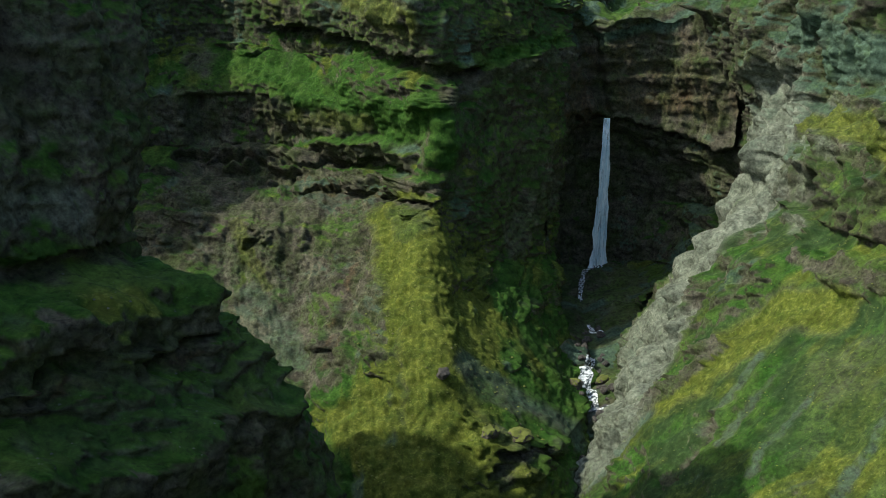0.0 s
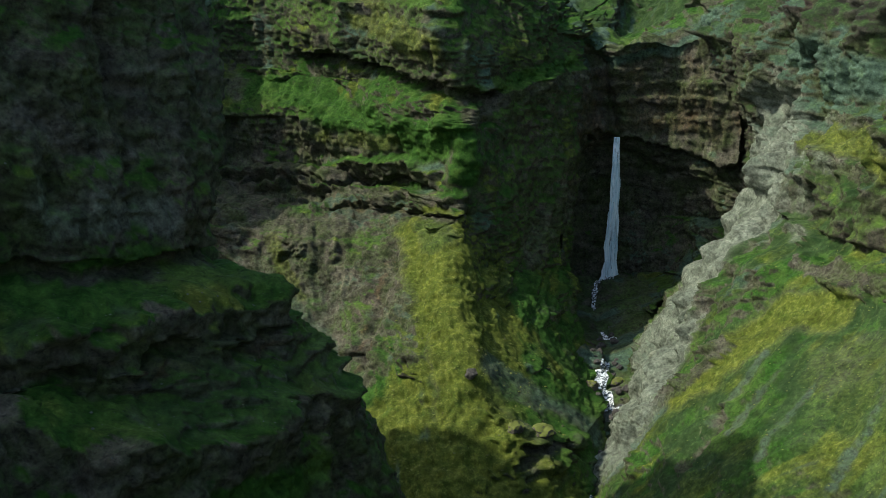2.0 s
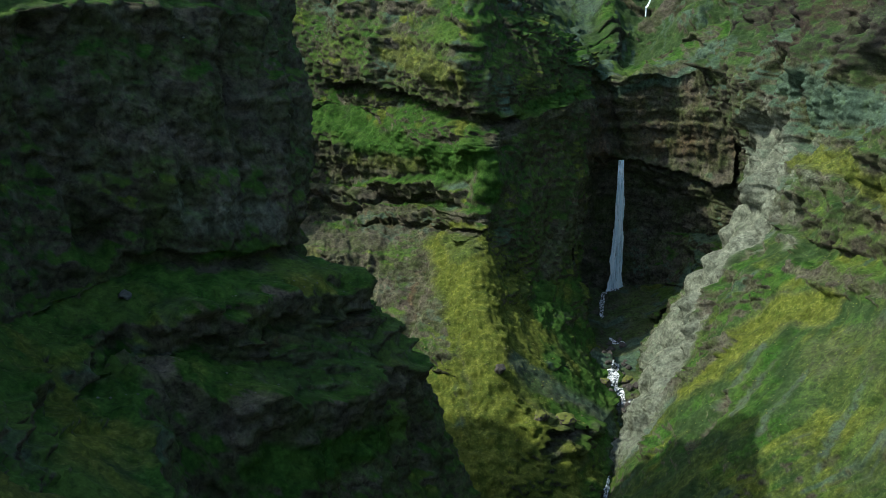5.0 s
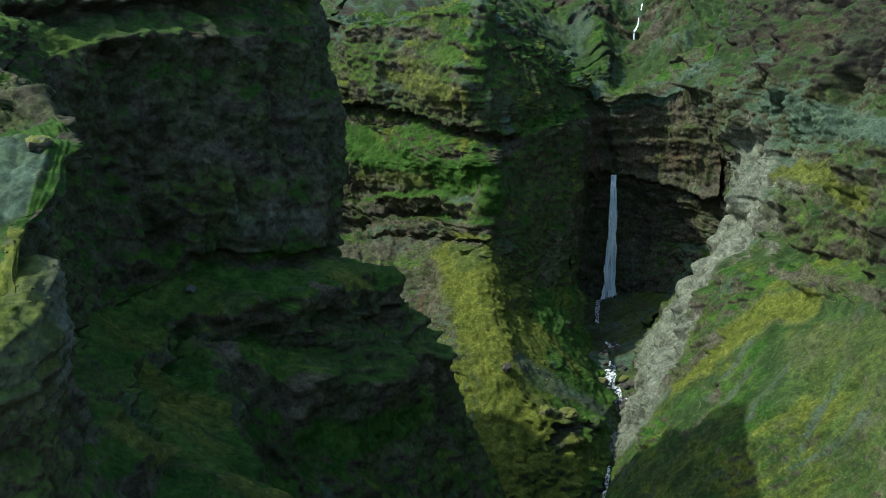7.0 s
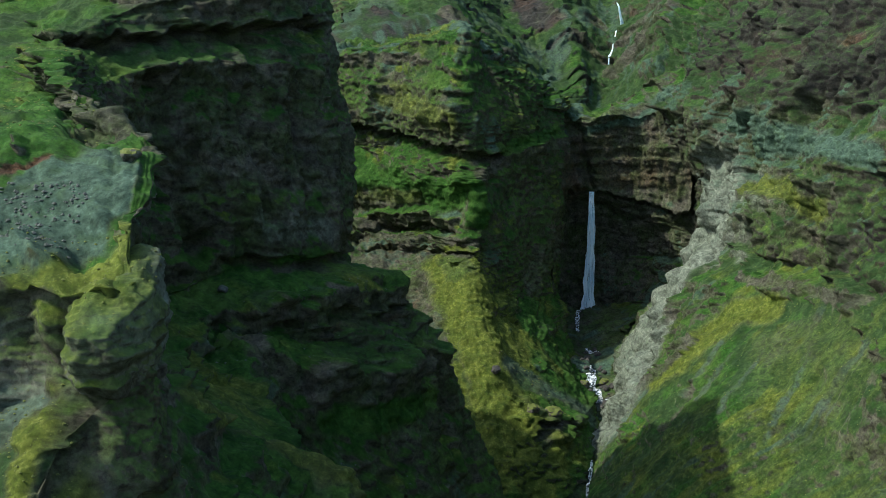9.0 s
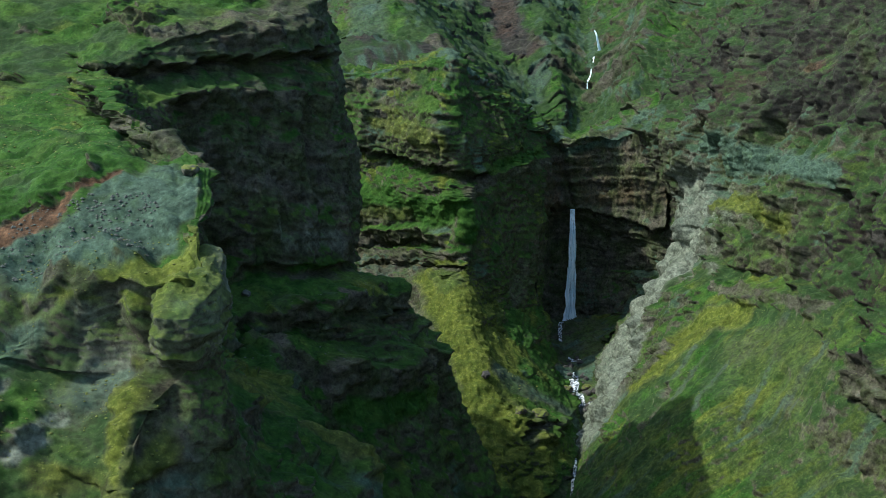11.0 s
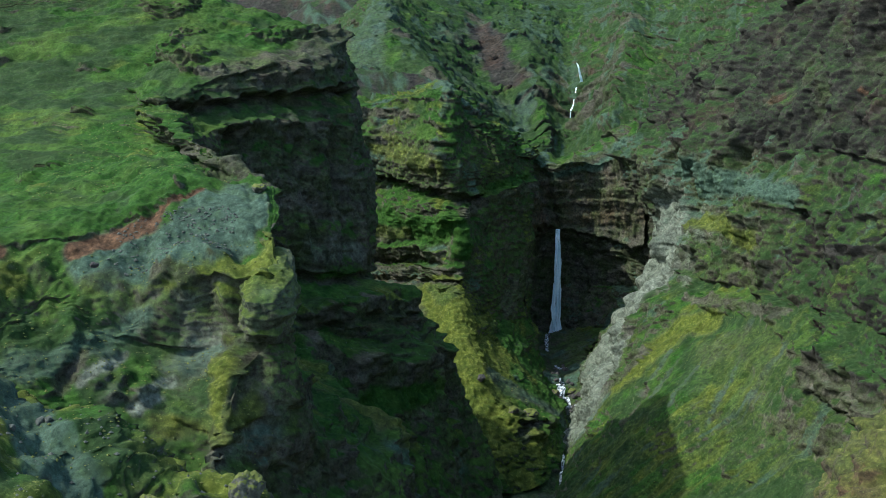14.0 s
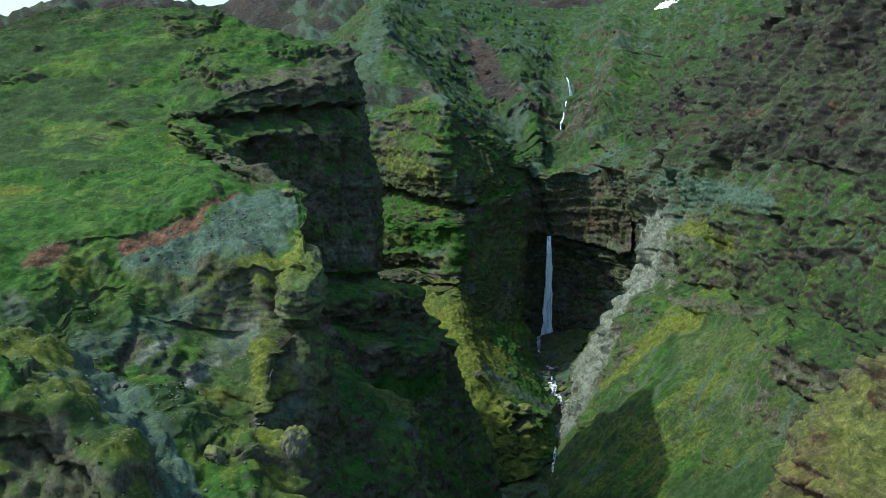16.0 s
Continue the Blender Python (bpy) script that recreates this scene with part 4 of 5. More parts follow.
coat("cliff_right", "moss", 0.3, 20, [(50, -330, 82), (70, -345, 90), (62, -395, 82)])
# Shadow along the fan's lower edge, painted in as dark green.
coat("cliff_right", "heath_shade", 0.8, 15, [(8, -440, 14), (36, -470, 34), (60, -505, 52), (84, -560, 72)])
coat("cliff_right", "rock", 0.7, 9, [(74, -436, 96), (80, -465, 95), (78, -500, 92)])
carve("cliff_right", "step", 6, 4, [(70, -430, 94), (78, -460, 93), (76, -500, 93)])
carve("cliff_right", "undercut", 5, 4, [(66, -436, 86), (73, -462, 85), (72, -500, 84)])
coat("cliff_right", "moss", 0.25, 24, [(56, -330, 80), (40, -400, 58), (50, -470, 60), (40, -540, 45)])
for line in ([(40, -300, 78), (10, -322, 46)], [(52, -320, 84), (18, -350, 48)], [(58, -360, 84), (26, -390, 50)], [(30, -290, 66), (4, -306, 42)]):
    coat("cliff_right", "scree", 0.6, 3.5, line)
coat("cliff_right", "red", 0.9, 6, [(150, -300, 250), (144, -318, 240), (140, -332, 228)])
coat("cliff_right", "red", 0.5, 5, [(126, -186, 240), (134, -204, 240)])
coat("cliff_right", "pale", 0.7, 6, [(108, -158, 232), (116, -180, 234), (122, -205, 232)])

# ---- landmarks of the alcove and of the rim over the falls ----
carve("cliff_alcove", "cleft", 13, 6, [(-17, 3, 170), (-10, 3, 146), (-2, 3, 116)])
for z, amount in ((157, 2), (146, 3), (135, 3), (121, 2)):
    carve("cliff_alcove", "step", amount, 3.5, [(-4, 2, z), (20, 2, z + 2), (45, -6, z + 4), (64, -26, z + 5)])
carve("cliff_alcove", "undercut", 9, 6, [(-24, 2, 112), (0, 4, 111), (30, 4, 106), (55, -10, 101), (74, -36, 98)])
coat("cliff_alcove", "scree", 0.8, 13, [(-19, 5, 170), (14, 0, 174), (40, 4, 183), (60, -1, 196)])
coat("cliff_alcove", "moss", 0.4, 5, [(-19, 5, 170), (8, 2, 173), (24, 2, 176)])
carve("cliff_alcove", "step", 3, 3, [(-15, 5, 171), (15, 2, 174), (45, 4, 184)])

# ---- landmarks of the upper valley ----
coat("slope_upper", "rock", 0.8, 22, [(-34, 560, 338), (-30, 400, 300), (-28, 310, 272), (-14, 225, 248)])
coat("slope_upper", "red", 0.3, 18, [(-34, 560, 338), (-30, 400, 300), (-28, 310, 272)])
coat("slope_upper", "scree", 0.65, 28, [(-161, 378, 350), (-180, 230, 310), (-189, 143, 280), (-183, 70, 242)])
coat("slope_upper", "scree", 0.7, 14, [(-40, 60, 204), (-20, 110, 214), (-10, 180, 234)])
for line in ([(-4, 172, 236), (16, 178, 232), (32, 170, 222)], [(-2, 232, 266), (16, 238, 264), (34, 236, 256)], [(12, 300, 292), (36, 300, 288), (52, 296, 278)], [(30, 400, 318), (60, 400, 310), (74, 390, 304)]):
    carve("slope_upper", "undercut", 11, 9, line)
for line in ([(40, 140, 214), (62, 138, 230), (90, 135, 252), (110, 150, 280)], [(56, 180, 244), (80, 180, 262), (108, 190, 284)], [(70, 250, 272), (100, 250, 290), (140, 260, 310)],
             [(-120, 60, 250), (-90, 30, 238), (-60, 30, 222)], [(-150, 180, 290), (-120, 170, 284), (-90, 160, 268)], [(-150, 280, 318), (-120, 280, 312), (-90, 275, 300)]):
    carve("slope_upper", "step", 8, 7, line)
coat("slope_upper", "red", 0.55, 8, [(58, 142, 232), (72, 138, 242)])
coat("slope_upper", "red", 0.45, 10, [(70, 210, 262), (84, 230, 278)])

# ---- landmarks of the near shelf ----
carve("shelf_near", "rib", 6, 8, [(-268, -777, 182), (-252, -781, 177), (-239, -787, 168)])
coat("shelf_near", "rock", 0.7, 7, [(-262, -788, 172), (-248, -790, 168), (-238, -792, 160)])
carve("shelf_near", "undercut", 5, 4, [(-268, -784, 178), (-252, -787, 173), (-239, -792, 164)])
coat("shelf_near", "red", 0.5, 3.5, [(-242, -748, 172), (-236, -758, 168)])
carve("shelf_near", "undercut", 3, 3, [(-280, -720, 188), (-266, -722, 184), (-256, -730, 180)])

# Heath is thick on the near scarp, partly to paint in its shade.
landform("cliff_left", LEFT, 1.0, "dark layered basalt cliff under a green grassy plateau", seed=1.0, green=lambda p: 0.55 - 0.14 * smooth(p[:, 1], -610, -560) * (1 - smooth(p[:, 2], 225, 245)), rills=0.6, extra=left_form, lift=left_lift, ledged=plain, ledges=0.3, fluted=1.0, macro=5.0, coarse={0: 3, 1: 2}, knobs=lambda p: 0.7 + 0.9 * within(p, (-330, -740, 130), (-186, -630, 204), 8), calm=lambda p: 0.7 * within(p, (-310, -730, 140), (-186, -630, 212), 6),
         screed=left_scree, mossy=left_moss, paled=left_pale, cling=lambda p: np.maximum(0.75 * within(p, (-300, -720, 140), (-188, -640, 210), 8), 0.45 * smooth(p[:, 1], -610, -560)), heath_shade=lambda p: 0.1 + 0.35 * within(p, (-320, -730, 140), (-186, -655, 200), 8) + 0.24 * smooth(p[:, 2], 210, 222) + 0.36 * smooth(-p[:, 0], 250, 380) * smooth(p[:, 2], 205, 225))
landform("rock_tower", column_rings(-204.5, -661, 7.6, 19, 182, 199, 0.5, 0.25), 0.5, "blocky bedded rock tower with a mossy crown", seed=21.0, category="rock tower", rock=0.42, slope=0.5, ledges=1.3, fluted=0.4, macro=0.0,
         rills=0.2, crag=-1.0, knobs=0.8, green=0.5, moss=0.8, cling=0.8, pale=0.3, scree=0.1, heath_shade=0.1)
landform("cliff_spur", SPUR, 1.05, knobs=1.2, calm=lambda p: np.maximum(along(p, [(-84, -234, 32), (-66, -230, 17), (-46, -226, 4)], 20), along(p, [(-80, -212, 36), (-64, -190, 30), (-50, -180, 20)], 16)), label="layered green spur with a mossy yellow crest", seed=2.0, green=lambda p: 0.43 + 0.5 * within(p, (-INF, -235, 5), (-120, -70, 90), 7), rock=0.9, rills=0.9, ledges=0.3, fluted=0.9, macro=9.0, terrace=lambda p: smooth(p[:, 2], 140, 180), extra=spur_form, ledged=lambda p: 1 - 0.75 * np.maximum(within(p, (-150, -400, -40), (-96, -150, 78), 8), within(p, (-INF, -240, 0), (-120, -110, 88), 8)),
         screed=spur_scree, mossy=spur_moss, paled=spur_pale, reds=lambda p: 0.16 * within(p, (-INF, -235, 5), (-128, -80, 88), 8), cling=lambda p: np.maximum(0.8 * smooth(p[:, 2], 152, 172), 0.75 * smooth(p[:, 0], -106, -94)), heath_shade=lambda p: 0.15 + 0.25 * smooth(p[:, 2], 150, 170))
landform("cliff_alcove", ALCOVE, STEP, "dark undercut rock wall behind the waterfall", seed=3.0, green=0.7, rock=0.9, ledges=0.5, fluted=0.9, lift=rim_lift, reds=lambda p: 0.3 * within(p, (-40, -120, 112), (90, 60, 172), 8))
# Heath and basalt darken this wall upwards, partly as painted shade.
landform("cliff_right", RIGHT, 1.2, "steep grass and pale tuff canyon wall", seed=4.0, green=right_green, rock=1.0, slope=0.5, rills=1.6, ledged=fan, ledges=0.35, fluted=1.4, macro=13.0, knobs=lambda p: 0.5 + 1.3 * smooth(p[:, 2], 95, 115), calm=lambda p: 0.85 * along(p, ridge_line, 40), coarse={9: 2, 10: 3}, crag=right_crag, terrace=lambda p: 0.3 * smooth(p[:, 2], 100, 115) * (1 - smooth(p[:, 2], 150, 170)), extra=right_form,
         screed=right_scree, mossy=right_moss, paled=right_pale, reds=right_red, streaky=1.3, grass=0.8, basalt=lambda p: np.clip(np.maximum(smooth(p[:, 2], 185, 215), 0.8 * smooth(-p[:, 1], 270, 330) * smooth(p[:, 2], 95, 110)) * (0.95 + 0.8 * fbm(p, (30, 30, 40), 3, seed=80.0)), 0, 1), cling=lambda p: 0.7 * smooth(p[:, 2], 95, 115) * (1 - 0.5 * smooth(p[:, 2], 185, 215)), heath_shade=lambda p: 0.58 + 0.15 * smooth(-p[:, 1], 300, 380) * smooth(p[:, 2], 60, 100) + 0.1 * smooth(p[:, 2], 105, 140) + 0.42 * smooth(p[:, 2], 185, 240))
# Extra scree colour here also paints in the blue of distance haze.
landform("slope_upper", UPPER, 2.2, "high green slopes with rock bands above the falls", seed=5.0, category="slope", green=0.6, rock=1.1, slope=0.6, ledges=1.0, macro=13.0, crag=0.02, terrace=1.0, lift=upper_lift,
         screed=lambda p: 0.4 + 0 * p[:, 0], basalt=lambda p: np.clip(0.35 + dark_scree(p), 0, 1), knobs=2.0, mossy=lambda p: 0.22, streaky=1.0, cling=0.6, reds=lambda p: 0.2 * dark_scree(p), heath_shade=0.72)
landform("shelf_near", SHELF, STEP, knobs=1.3, label="grassy stony shelf on the canyon rim", seed=6.0, category="slope", lift=shelf_lift, screed=shelf_scree, moss=0.6, green=0.58, ledges=0.7, crag=0.1, cling=0.3, heath_shade=0.35)
landform("hill_near", HILL, 1.4, knobs=1.8, label="mossy yellow canyon rim hill", seed=7.0, category="slope", moss=0.95, grass=0.25, green=0.38, rock=1.1, scree=0.1, heath_shade=0.05, crag=0.06, cling=0.8, reds=lambda p: 0.42 + 0 * p[:, 0])

# Canyon floor, under the stream.
BROOK = [(-2, -6, 6), (-13, -22, 5), (-17, -50, 4), (-16, -80, 3), (-14, -105, 2), (-17, -140, 1), (-23, -168, -1), (-22, -190, -4), (-16, -212, -12), (-24, -242, -18), (-38, -275, -22), (-50, -330, -30), (-62, -400, -42), (-68, -460, -50), (-78, -560, -62), (-88, -700, -80)]
FLOOR = [[(x - 45, y, z + 6) for x, y, z in BROOK], [(x - 12, y, z + 3) for x, y, z in BROOK], [(x, y, z - 1.5) for x, y, z in BROOK], [(x + 12, y, z + 3) for x, y, z in BROOK], [(x + 45, y, z + 10) for x, y, z in BROOK]]
landform("stream_bed", FLOOR, 1.5, "dark stony stream bed on the canyon floor", seed=8.0, category="stream bed", scree=0.35, grass=0.5, green=0.8)

# The ground sheet that carries everything out to the horizon, with the far ranges.
def ground_sheet():
    ang = np.concatenate([np.linspace(-60, 60, 521), np.linspace(62, 300, 120)])
    rad = np.concatenate([[0.1], np.linspace(300, 1500, 16), np.geomspace(1540, 4700, 110)])
    deg, r = np.meshgrid(ang, rad)
    a = np.radians(deg)
    x, y = r * np.sin(a), -300 + r * np.cos(a)
    p = np.stack([x, y, 0 * x], -1).reshape(-1, 3)
    crest = np.interp(deg, (-60, -40, -27, -24, -22.5, -18, -15, -12.5, -11, -7, 0, 10, 20, 30, 60, 70, 300), (430, 460, 455, 465, 540, 550, 500, 515, 600, 690, 640, 560, 600, 560, 420, 60, 60))
    ribs = (ridged(p, (420, 420, 420), 5, 0.55, 2.3).reshape(r.shape) - 0.6) * 330
    rise = smooth(r, 1500, 3300) * (1 - 0.6 * smooth(r, 3400, 4700))
    z = -140 + 190 * smooth(r, 700, 1500) + rise * (crest - 50 + ribs * smooth(crest, 100, 400) * (1 - 0.75 * np.exp(-((r - 3300) / 350) ** 2)))
    g = np.stack([x, y, z], -1)
    masks = cover(g, np.ones(g.shape[0] * g.shape[1]), 9.0, green=0.8, scree=0.35, grass=0.2, heath_shade=0.55, cling=0.35, basalt=lambda p: 0.85 + 0 * p[:, 0])
    return tagged(mesh_sheet("ground", g, masks, TERRAIN), "far moorland and bare mountain ranges", "ground", kind="structure")


ground_sheet()


# ---- water ----
def water_material():
    mat = bpy.data.materials.new("white_water")
    mat.use_nodes = True
    nt = mat.node_tree
    b = nt.nodes["Principled BSDF"]
    col = socket_mix(nt, (0.48, 0.7, 0.78), (0.9, 0.97, 0.98), ramp(nt, noise_node(nt, 0.5, 6, 0.7, (1, 1, 0.1)), 0.36, 0.62))
    nt.links.new(col, b.inputs["Base Color"])
    b.inputs["Roughness"].default_value = 0.5
    nt.links.new(ramp(nt, noise_node(nt, 0.5, 6, 0.75, (1, 1, 0.08)), 0.3, 0.5, 0.25, 1.0), b.inputs["Alpha"])
    return mat


def foam_material():
    """Broken foam: white lace over dark water."""
    mat = bpy.data.materials.new("stream_foam")
    mat.use_nodes = True
    nt = mat.node_tree
    b = nt.nodes["Principled BSDF"]
    lace = ramp(nt, noise_node(nt, 0.55, 5, 0.7), 0.46, 0.56)
    nt.links.new(socket_mix(nt, (0.03, 0.045, 0.05), (0.75, 0.79, 0.81), lace), b.inputs["Base Color"])
    nt.links.new(ramp(nt, lace, 0, 1, 0.12, 0.6), b.inputs["Roughness"])
    return mat


FOAM = foam_material()
WATER = water_material()


def part(name, bm, material, parent, label=""):
    me = bpy.data.meshes.new(name)
    bm.to_mesh(me)
    bm.free()
    for poly in me.polygons:
        poly.use_smooth = True
    me.materials.append(material)
    ob = new(name, me)
    ob.parent = parent
    if label:
        ob["label"] = label
    return ob


def strand(path, widths, seed, sides=8):
    """A wavering rope of falling water along a path."""
    bm = bmesh.new()
    rnd = random.Random(seed)
    rings = []
    for k, (c, w) in enumerate(zip(path, widths)):
        ring = []
        for j in range(sides):
            a = 2 * math.pi * j / sides
            r = w * (0.8 + 0.4 * noise.noise((math.cos(a) * 1.5 + seed, math.sin(a) * 1.5, k * 0.35)))
            ring.append(bm.verts.new((c[0] + r * math.cos(a), c[1] + 0.5 * r * math.sin(a), c[2])))
        rings.append(ring)
    for a, b in zip(rings[:-1], rings[1:]):
        for j in range(sides):
            bm.faces.new((a[j], a[(j + 1) % sides], b[(j + 1) % sides], b[j]))
    bm.faces.new(rings[0][::-1])
    bm.faces.new(rings[-1])
    return bm


def waterfall(name, top, foot, spread, count, label):
    base = tagged(new(name), label, "waterfall")
    base.location = foot
    top, foot = Vector(top), Vector(foot)
    for s in range(count):
        rnd = random.Random(100 + s)
        u = (s + 0.5) / count * 2 - 1
        n = max(8, int((top.z - foot.z) / 1.5))
        path, widths = [], []
        for k in range(n + 1):
            t = k / n
            wide = spread * (0.35 + 0.45 * t + 0.55 * max(0.0, (t - 0.8) / 0.2) ** 2)
            x = top.x + (foot.x - top.x) * t + u * wide * 0.7 + 0.5 * noise.noise((s * 3.1, t * 6, 0.3)) * wide
            y = top.y + (foot.y - top.y) * min(1, t * 6) + 0.8 * noise.noise((s * 2.3, t * 6, 5.3))
            path.append(Vector((x, y, top.z + (foot.z - top.z) * t)) - foot)
            widths.append(wide * (2.0 / count) * rnd.uniform(0.8, 1.4) + 0.15)
        part("strand", strand(path, widths, s + 1), WATER, base)
    return base


waterfall("waterfall", (0, 1, 110), (-1, -5, 6), 7.5, 16, "tall narrow white waterfall plunging into a dark alcove")
high_fall = waterfall("upper_waterfall", (56, 224, 270), (61, 216, 248), 1.6, 3, "small white waterfall high on the green slope")

bpy.context.view_layer.update()
DEPS = bpy.context.evaluated_depsgraph_get()


def ground_at(x, y, top=400.0):
    hit, place, normal, _, ob, _ = scene.ray_cast(DEPS, Vector((x, y, top)), Vector((0, 0, -1)))
    return place.z if hit else 0.0


def foam_ribbon(line, widths, seed):
    """A broken white ribbon that follows the bed."""
    bm = bmesh.new()
    pts = spline(line, max(6, int(sum((Vector(b) - Vector(a)).length for a, b in zip(line[:-1], line[1:])) / 1.2)))
    rows = []
    for k, c in enumerate(pts):
        t = k / (len(pts) - 1)
        w = np.interp(t, np.linspace(0, 1, len(widths)), widths)
        d = pts[min(k + 1, len(pts) - 1)] - pts[max(k - 1, 0)]
        side = Vector((d[1], -d[0], 0)).normalized()
        bend = 1.6 * noise.noise((seed, k * 0.16, 1.0))
        row = []
        for j in range(7):
            u = j / 6 * 2 - 1
            edge = w * (1 + 0.5 * noise.noise((seed + 4, k * 0.25, 3.0 if u > 0 else 9.0)))
            q = Vector(c) + side * (u * edge + bend)
            z = ground_at(q.x, q.y, q.z + 9) + 0.35 + 0.35 * noise.noise((q.x * 0.6, q.y * 0.6, seed)) + 0.3 * (1 - u * u)
            row.append(bm.verts.new((q.x, q.y, z)))
        rows.append(row)
    for a, b in zip(rows[:-1], rows[1:]):
        for j in range(6):
            bm.faces.new((a[j], a[j + 1], b[j + 1], b[j]))
    return bm


for line, widths, seed in (([(54, 213, 248), (53, 205, 243), (51, 196, 238)], (0.5, 1.0, 0.6), 11.0), ([(47, 188, 233), (43, 176, 226), (39, 164, 218)], (0.5, 1.0, 0.6), 12.0)):
    bm = foam_ribbon(line, widths, seed)
    bmesh.ops.translate(bm, verts=bm.verts, vec=-high_fall.location)
    part("cascade", bm, WATER, high_fall)

stream = tagged(new("stream"), "white tumbling stream on the canyon floor", "stream")
part("cascade", foam_ribbon([(-2, -7, 6), (-9, -16, 6), (-13, -26, 5), (-16, -45, 5), (-17, -62, 4)], (5, 4, 2.5, 1.5, 0.8), 1.0), FOAM, stream)
part("cascade", foam_ribbon([(-15, -88, 3), (-13, -102, 2), (-9, -112, 2)], (0.8, 2.2, 1.0), 2.0), FOAM, stream)
part("cascade", foam_ribbon([(-17, -140, 1), (-20, -155, 0), (-24, -170, -1), (-23, -182, -3), (-20, -196, -6), (-16, -208, -11), (-15, -218, -13)], (1.2, 2.6, 3.6, 3.0, 3.0, 3.2, 1.5), 3.0), FOAM, stream)
part("cascade", foam_ribbon([(-38, -272, -21), (-43, -290, -24), (-48, -312, -28)], (0.7, 1.2, 0.6), 4.0), FOAM, stream)
part("cascade", foam_ribbon([(-60, -395, -41), (-64, -420, -45), (-66, -445, -48), (-70, -480, -52)], (0.8, 1.4, 1.6, 0.8), 5.0), FOAM, stream)


# ---- boulders ----
def stone_material(name, low, high, green=0.0):
    mat = bpy.data.materials.new(name)
    mat.use_nodes = True
    nt = mat.node_tree
    b = nt.nodes["Principled BSDF"]
    col = socket_mix(nt, low, high, ramp(nt, noise_node(nt, 0.8, 7, 0.7), 0.35, 0.65))
    if green:
        geo = nt.nodes.new("ShaderNodeNewGeometry")
        sep = nt.nodes.new("ShaderNodeSeparateXYZ")
        nt.links.new(geo.outputs["Normal"], sep.inputs[0])
        top = math_node(nt, "ADD", sep.outputs[2], ramp(nt, noise_node(nt, 0.6, 6, 0.7), 0.3, 0.7, -0.5, 0.5))
        col = socket_mix(nt, col, (0.12, 0.14, 0.024), ramp(nt, top, 0.75 - green, 0.95 - green))
    nt.links.new(col, b.inputs["Base Color"])
    b.inputs["Roughness"].default_value = 0.9
    bump = nt.nodes.new("ShaderNodeBump")
    bump.inputs["Strength"].default_value, bump.inputs["Distance"].default_value = 0.8, 0.6
    nt.links.new(noise_node(nt, 1.6, 8, 0.7), bump.inputs["Height"])
    nt.links.new(bump.outputs[0], b.inputs["Normal"])
    return mat


DARK_STONE = stone_material("dark_stone", (0.02, 0.019, 0.018), (0.09, 0.08, 0.07))
MOSSY_STONE = stone_material("mossy_stone", (0.03, 0.028, 0.024), (0.12, 0.1, 0.08), 0.35)
GREY_STONE = stone_material("grey_stone", (0.04, 0.05, 0.042), (0.12, 0.13, 0.11))
LICHEN_STONE = stone_material("lichen_stone", (0.035, 0.036, 0.026), (0.15, 0.15, 0.115), 0.4)


def stone_mesh(seed, size, detail=3):
    """An angular weathered block: a sphere cut by random planes and roughened."""
    rnd = random.Random(seed)
    bm = bmesh.new()
    bmesh.ops.create_icosphere(bm, subdivisions=detail, radius=1.0)
    cuts = [(Vector((rnd.gauss(0, 1), rnd.gauss(0, 1), rnd.gauss(0, 1))).normalized(), rnd.uniform(0.55, 0.9)) for k in range(9)]
    for v in bm.verts:
        for n, d in cuts:
            over = v.co.dot(n) - d
            if over > 0:
                v.co -= n * over * 0.9
        v.co += v.co.normalized() * 0.26 * noise.fractal(v.co * 1.7 + Vector((seed, 0, 0)), 1.0, 2.0, 4)
        v.co = Vector((v.co.x * size[0], v.co.y * size[1], v.co.z * size[2]))
    me = bpy.data.meshes.new("boulder")
    bm.to_mesh(me)
    bm.free()
    return me


def boulder(x, y, size, seed, material, label, group="", sink=0.35, top=None, detail=3):
    me = stone_mesh(seed, size, detail)
    me.materials.append(material)
    ob = tagged(new("boulder", me), label, "boulder", group)
    ob.location = (x, y, ground_at(x, y, 400 if top is None else top) + size[2] * (1 - 2 * sink) )
    ob.rotation_euler = (0, 0, seed * 1.7)
    return ob


boulder(-30.5, -183, (4.2, 3.8, 3.4), 3, MOSSY_STONE, "big boulder with a yellow moss cap beside the stream", top=20)
boulder(-15, -172, (4.5, 4.0, 3.6), 8, MOSSY_STONE, "dark mossy boulder beside the stream", top=20)
boulder(-11, -183, (3.2, 3.0, 2.6), 11, DARK_STONE, "dark wet boulder beside the stream", top=20)
boulder(-97, -247, (3.6, 3.4, 3.2), 14, DARK_STONE, "brown rock standing out of the mossy crest")
boulder(-62, -262, (6.5, 5.0, 4.0), 17, MOSSY_STONE, "mossy rock outcrop at the foot of the spur")
boulder(-75, -268, (5.0, 4.2, 3.4), 19, MOSSY_STONE, "mossy rock outcrop at the foot of the spur")
boulder(-199, -761, (4.2, 3.6, 6.4), 26, LICHEN_STONE, "upright grey rock with lichen on the rim", detail=5)
boulder(-221, -763, (3.6, 3.0, 3.0), 27, LICHEN_STONE, "grey mossy rock on the rim shelf", detail=4)
boulder(-212, -618, (3.0, 2.6, 2.4), 31, LICHEN_STONE, "pale rock knob on the plateau edge")
boulder(-253, -737, (1.5, 1.3, 1.2), 35, GREY_STONE, "pale grey boulder lying on scree", "boulders on the rim shelf")
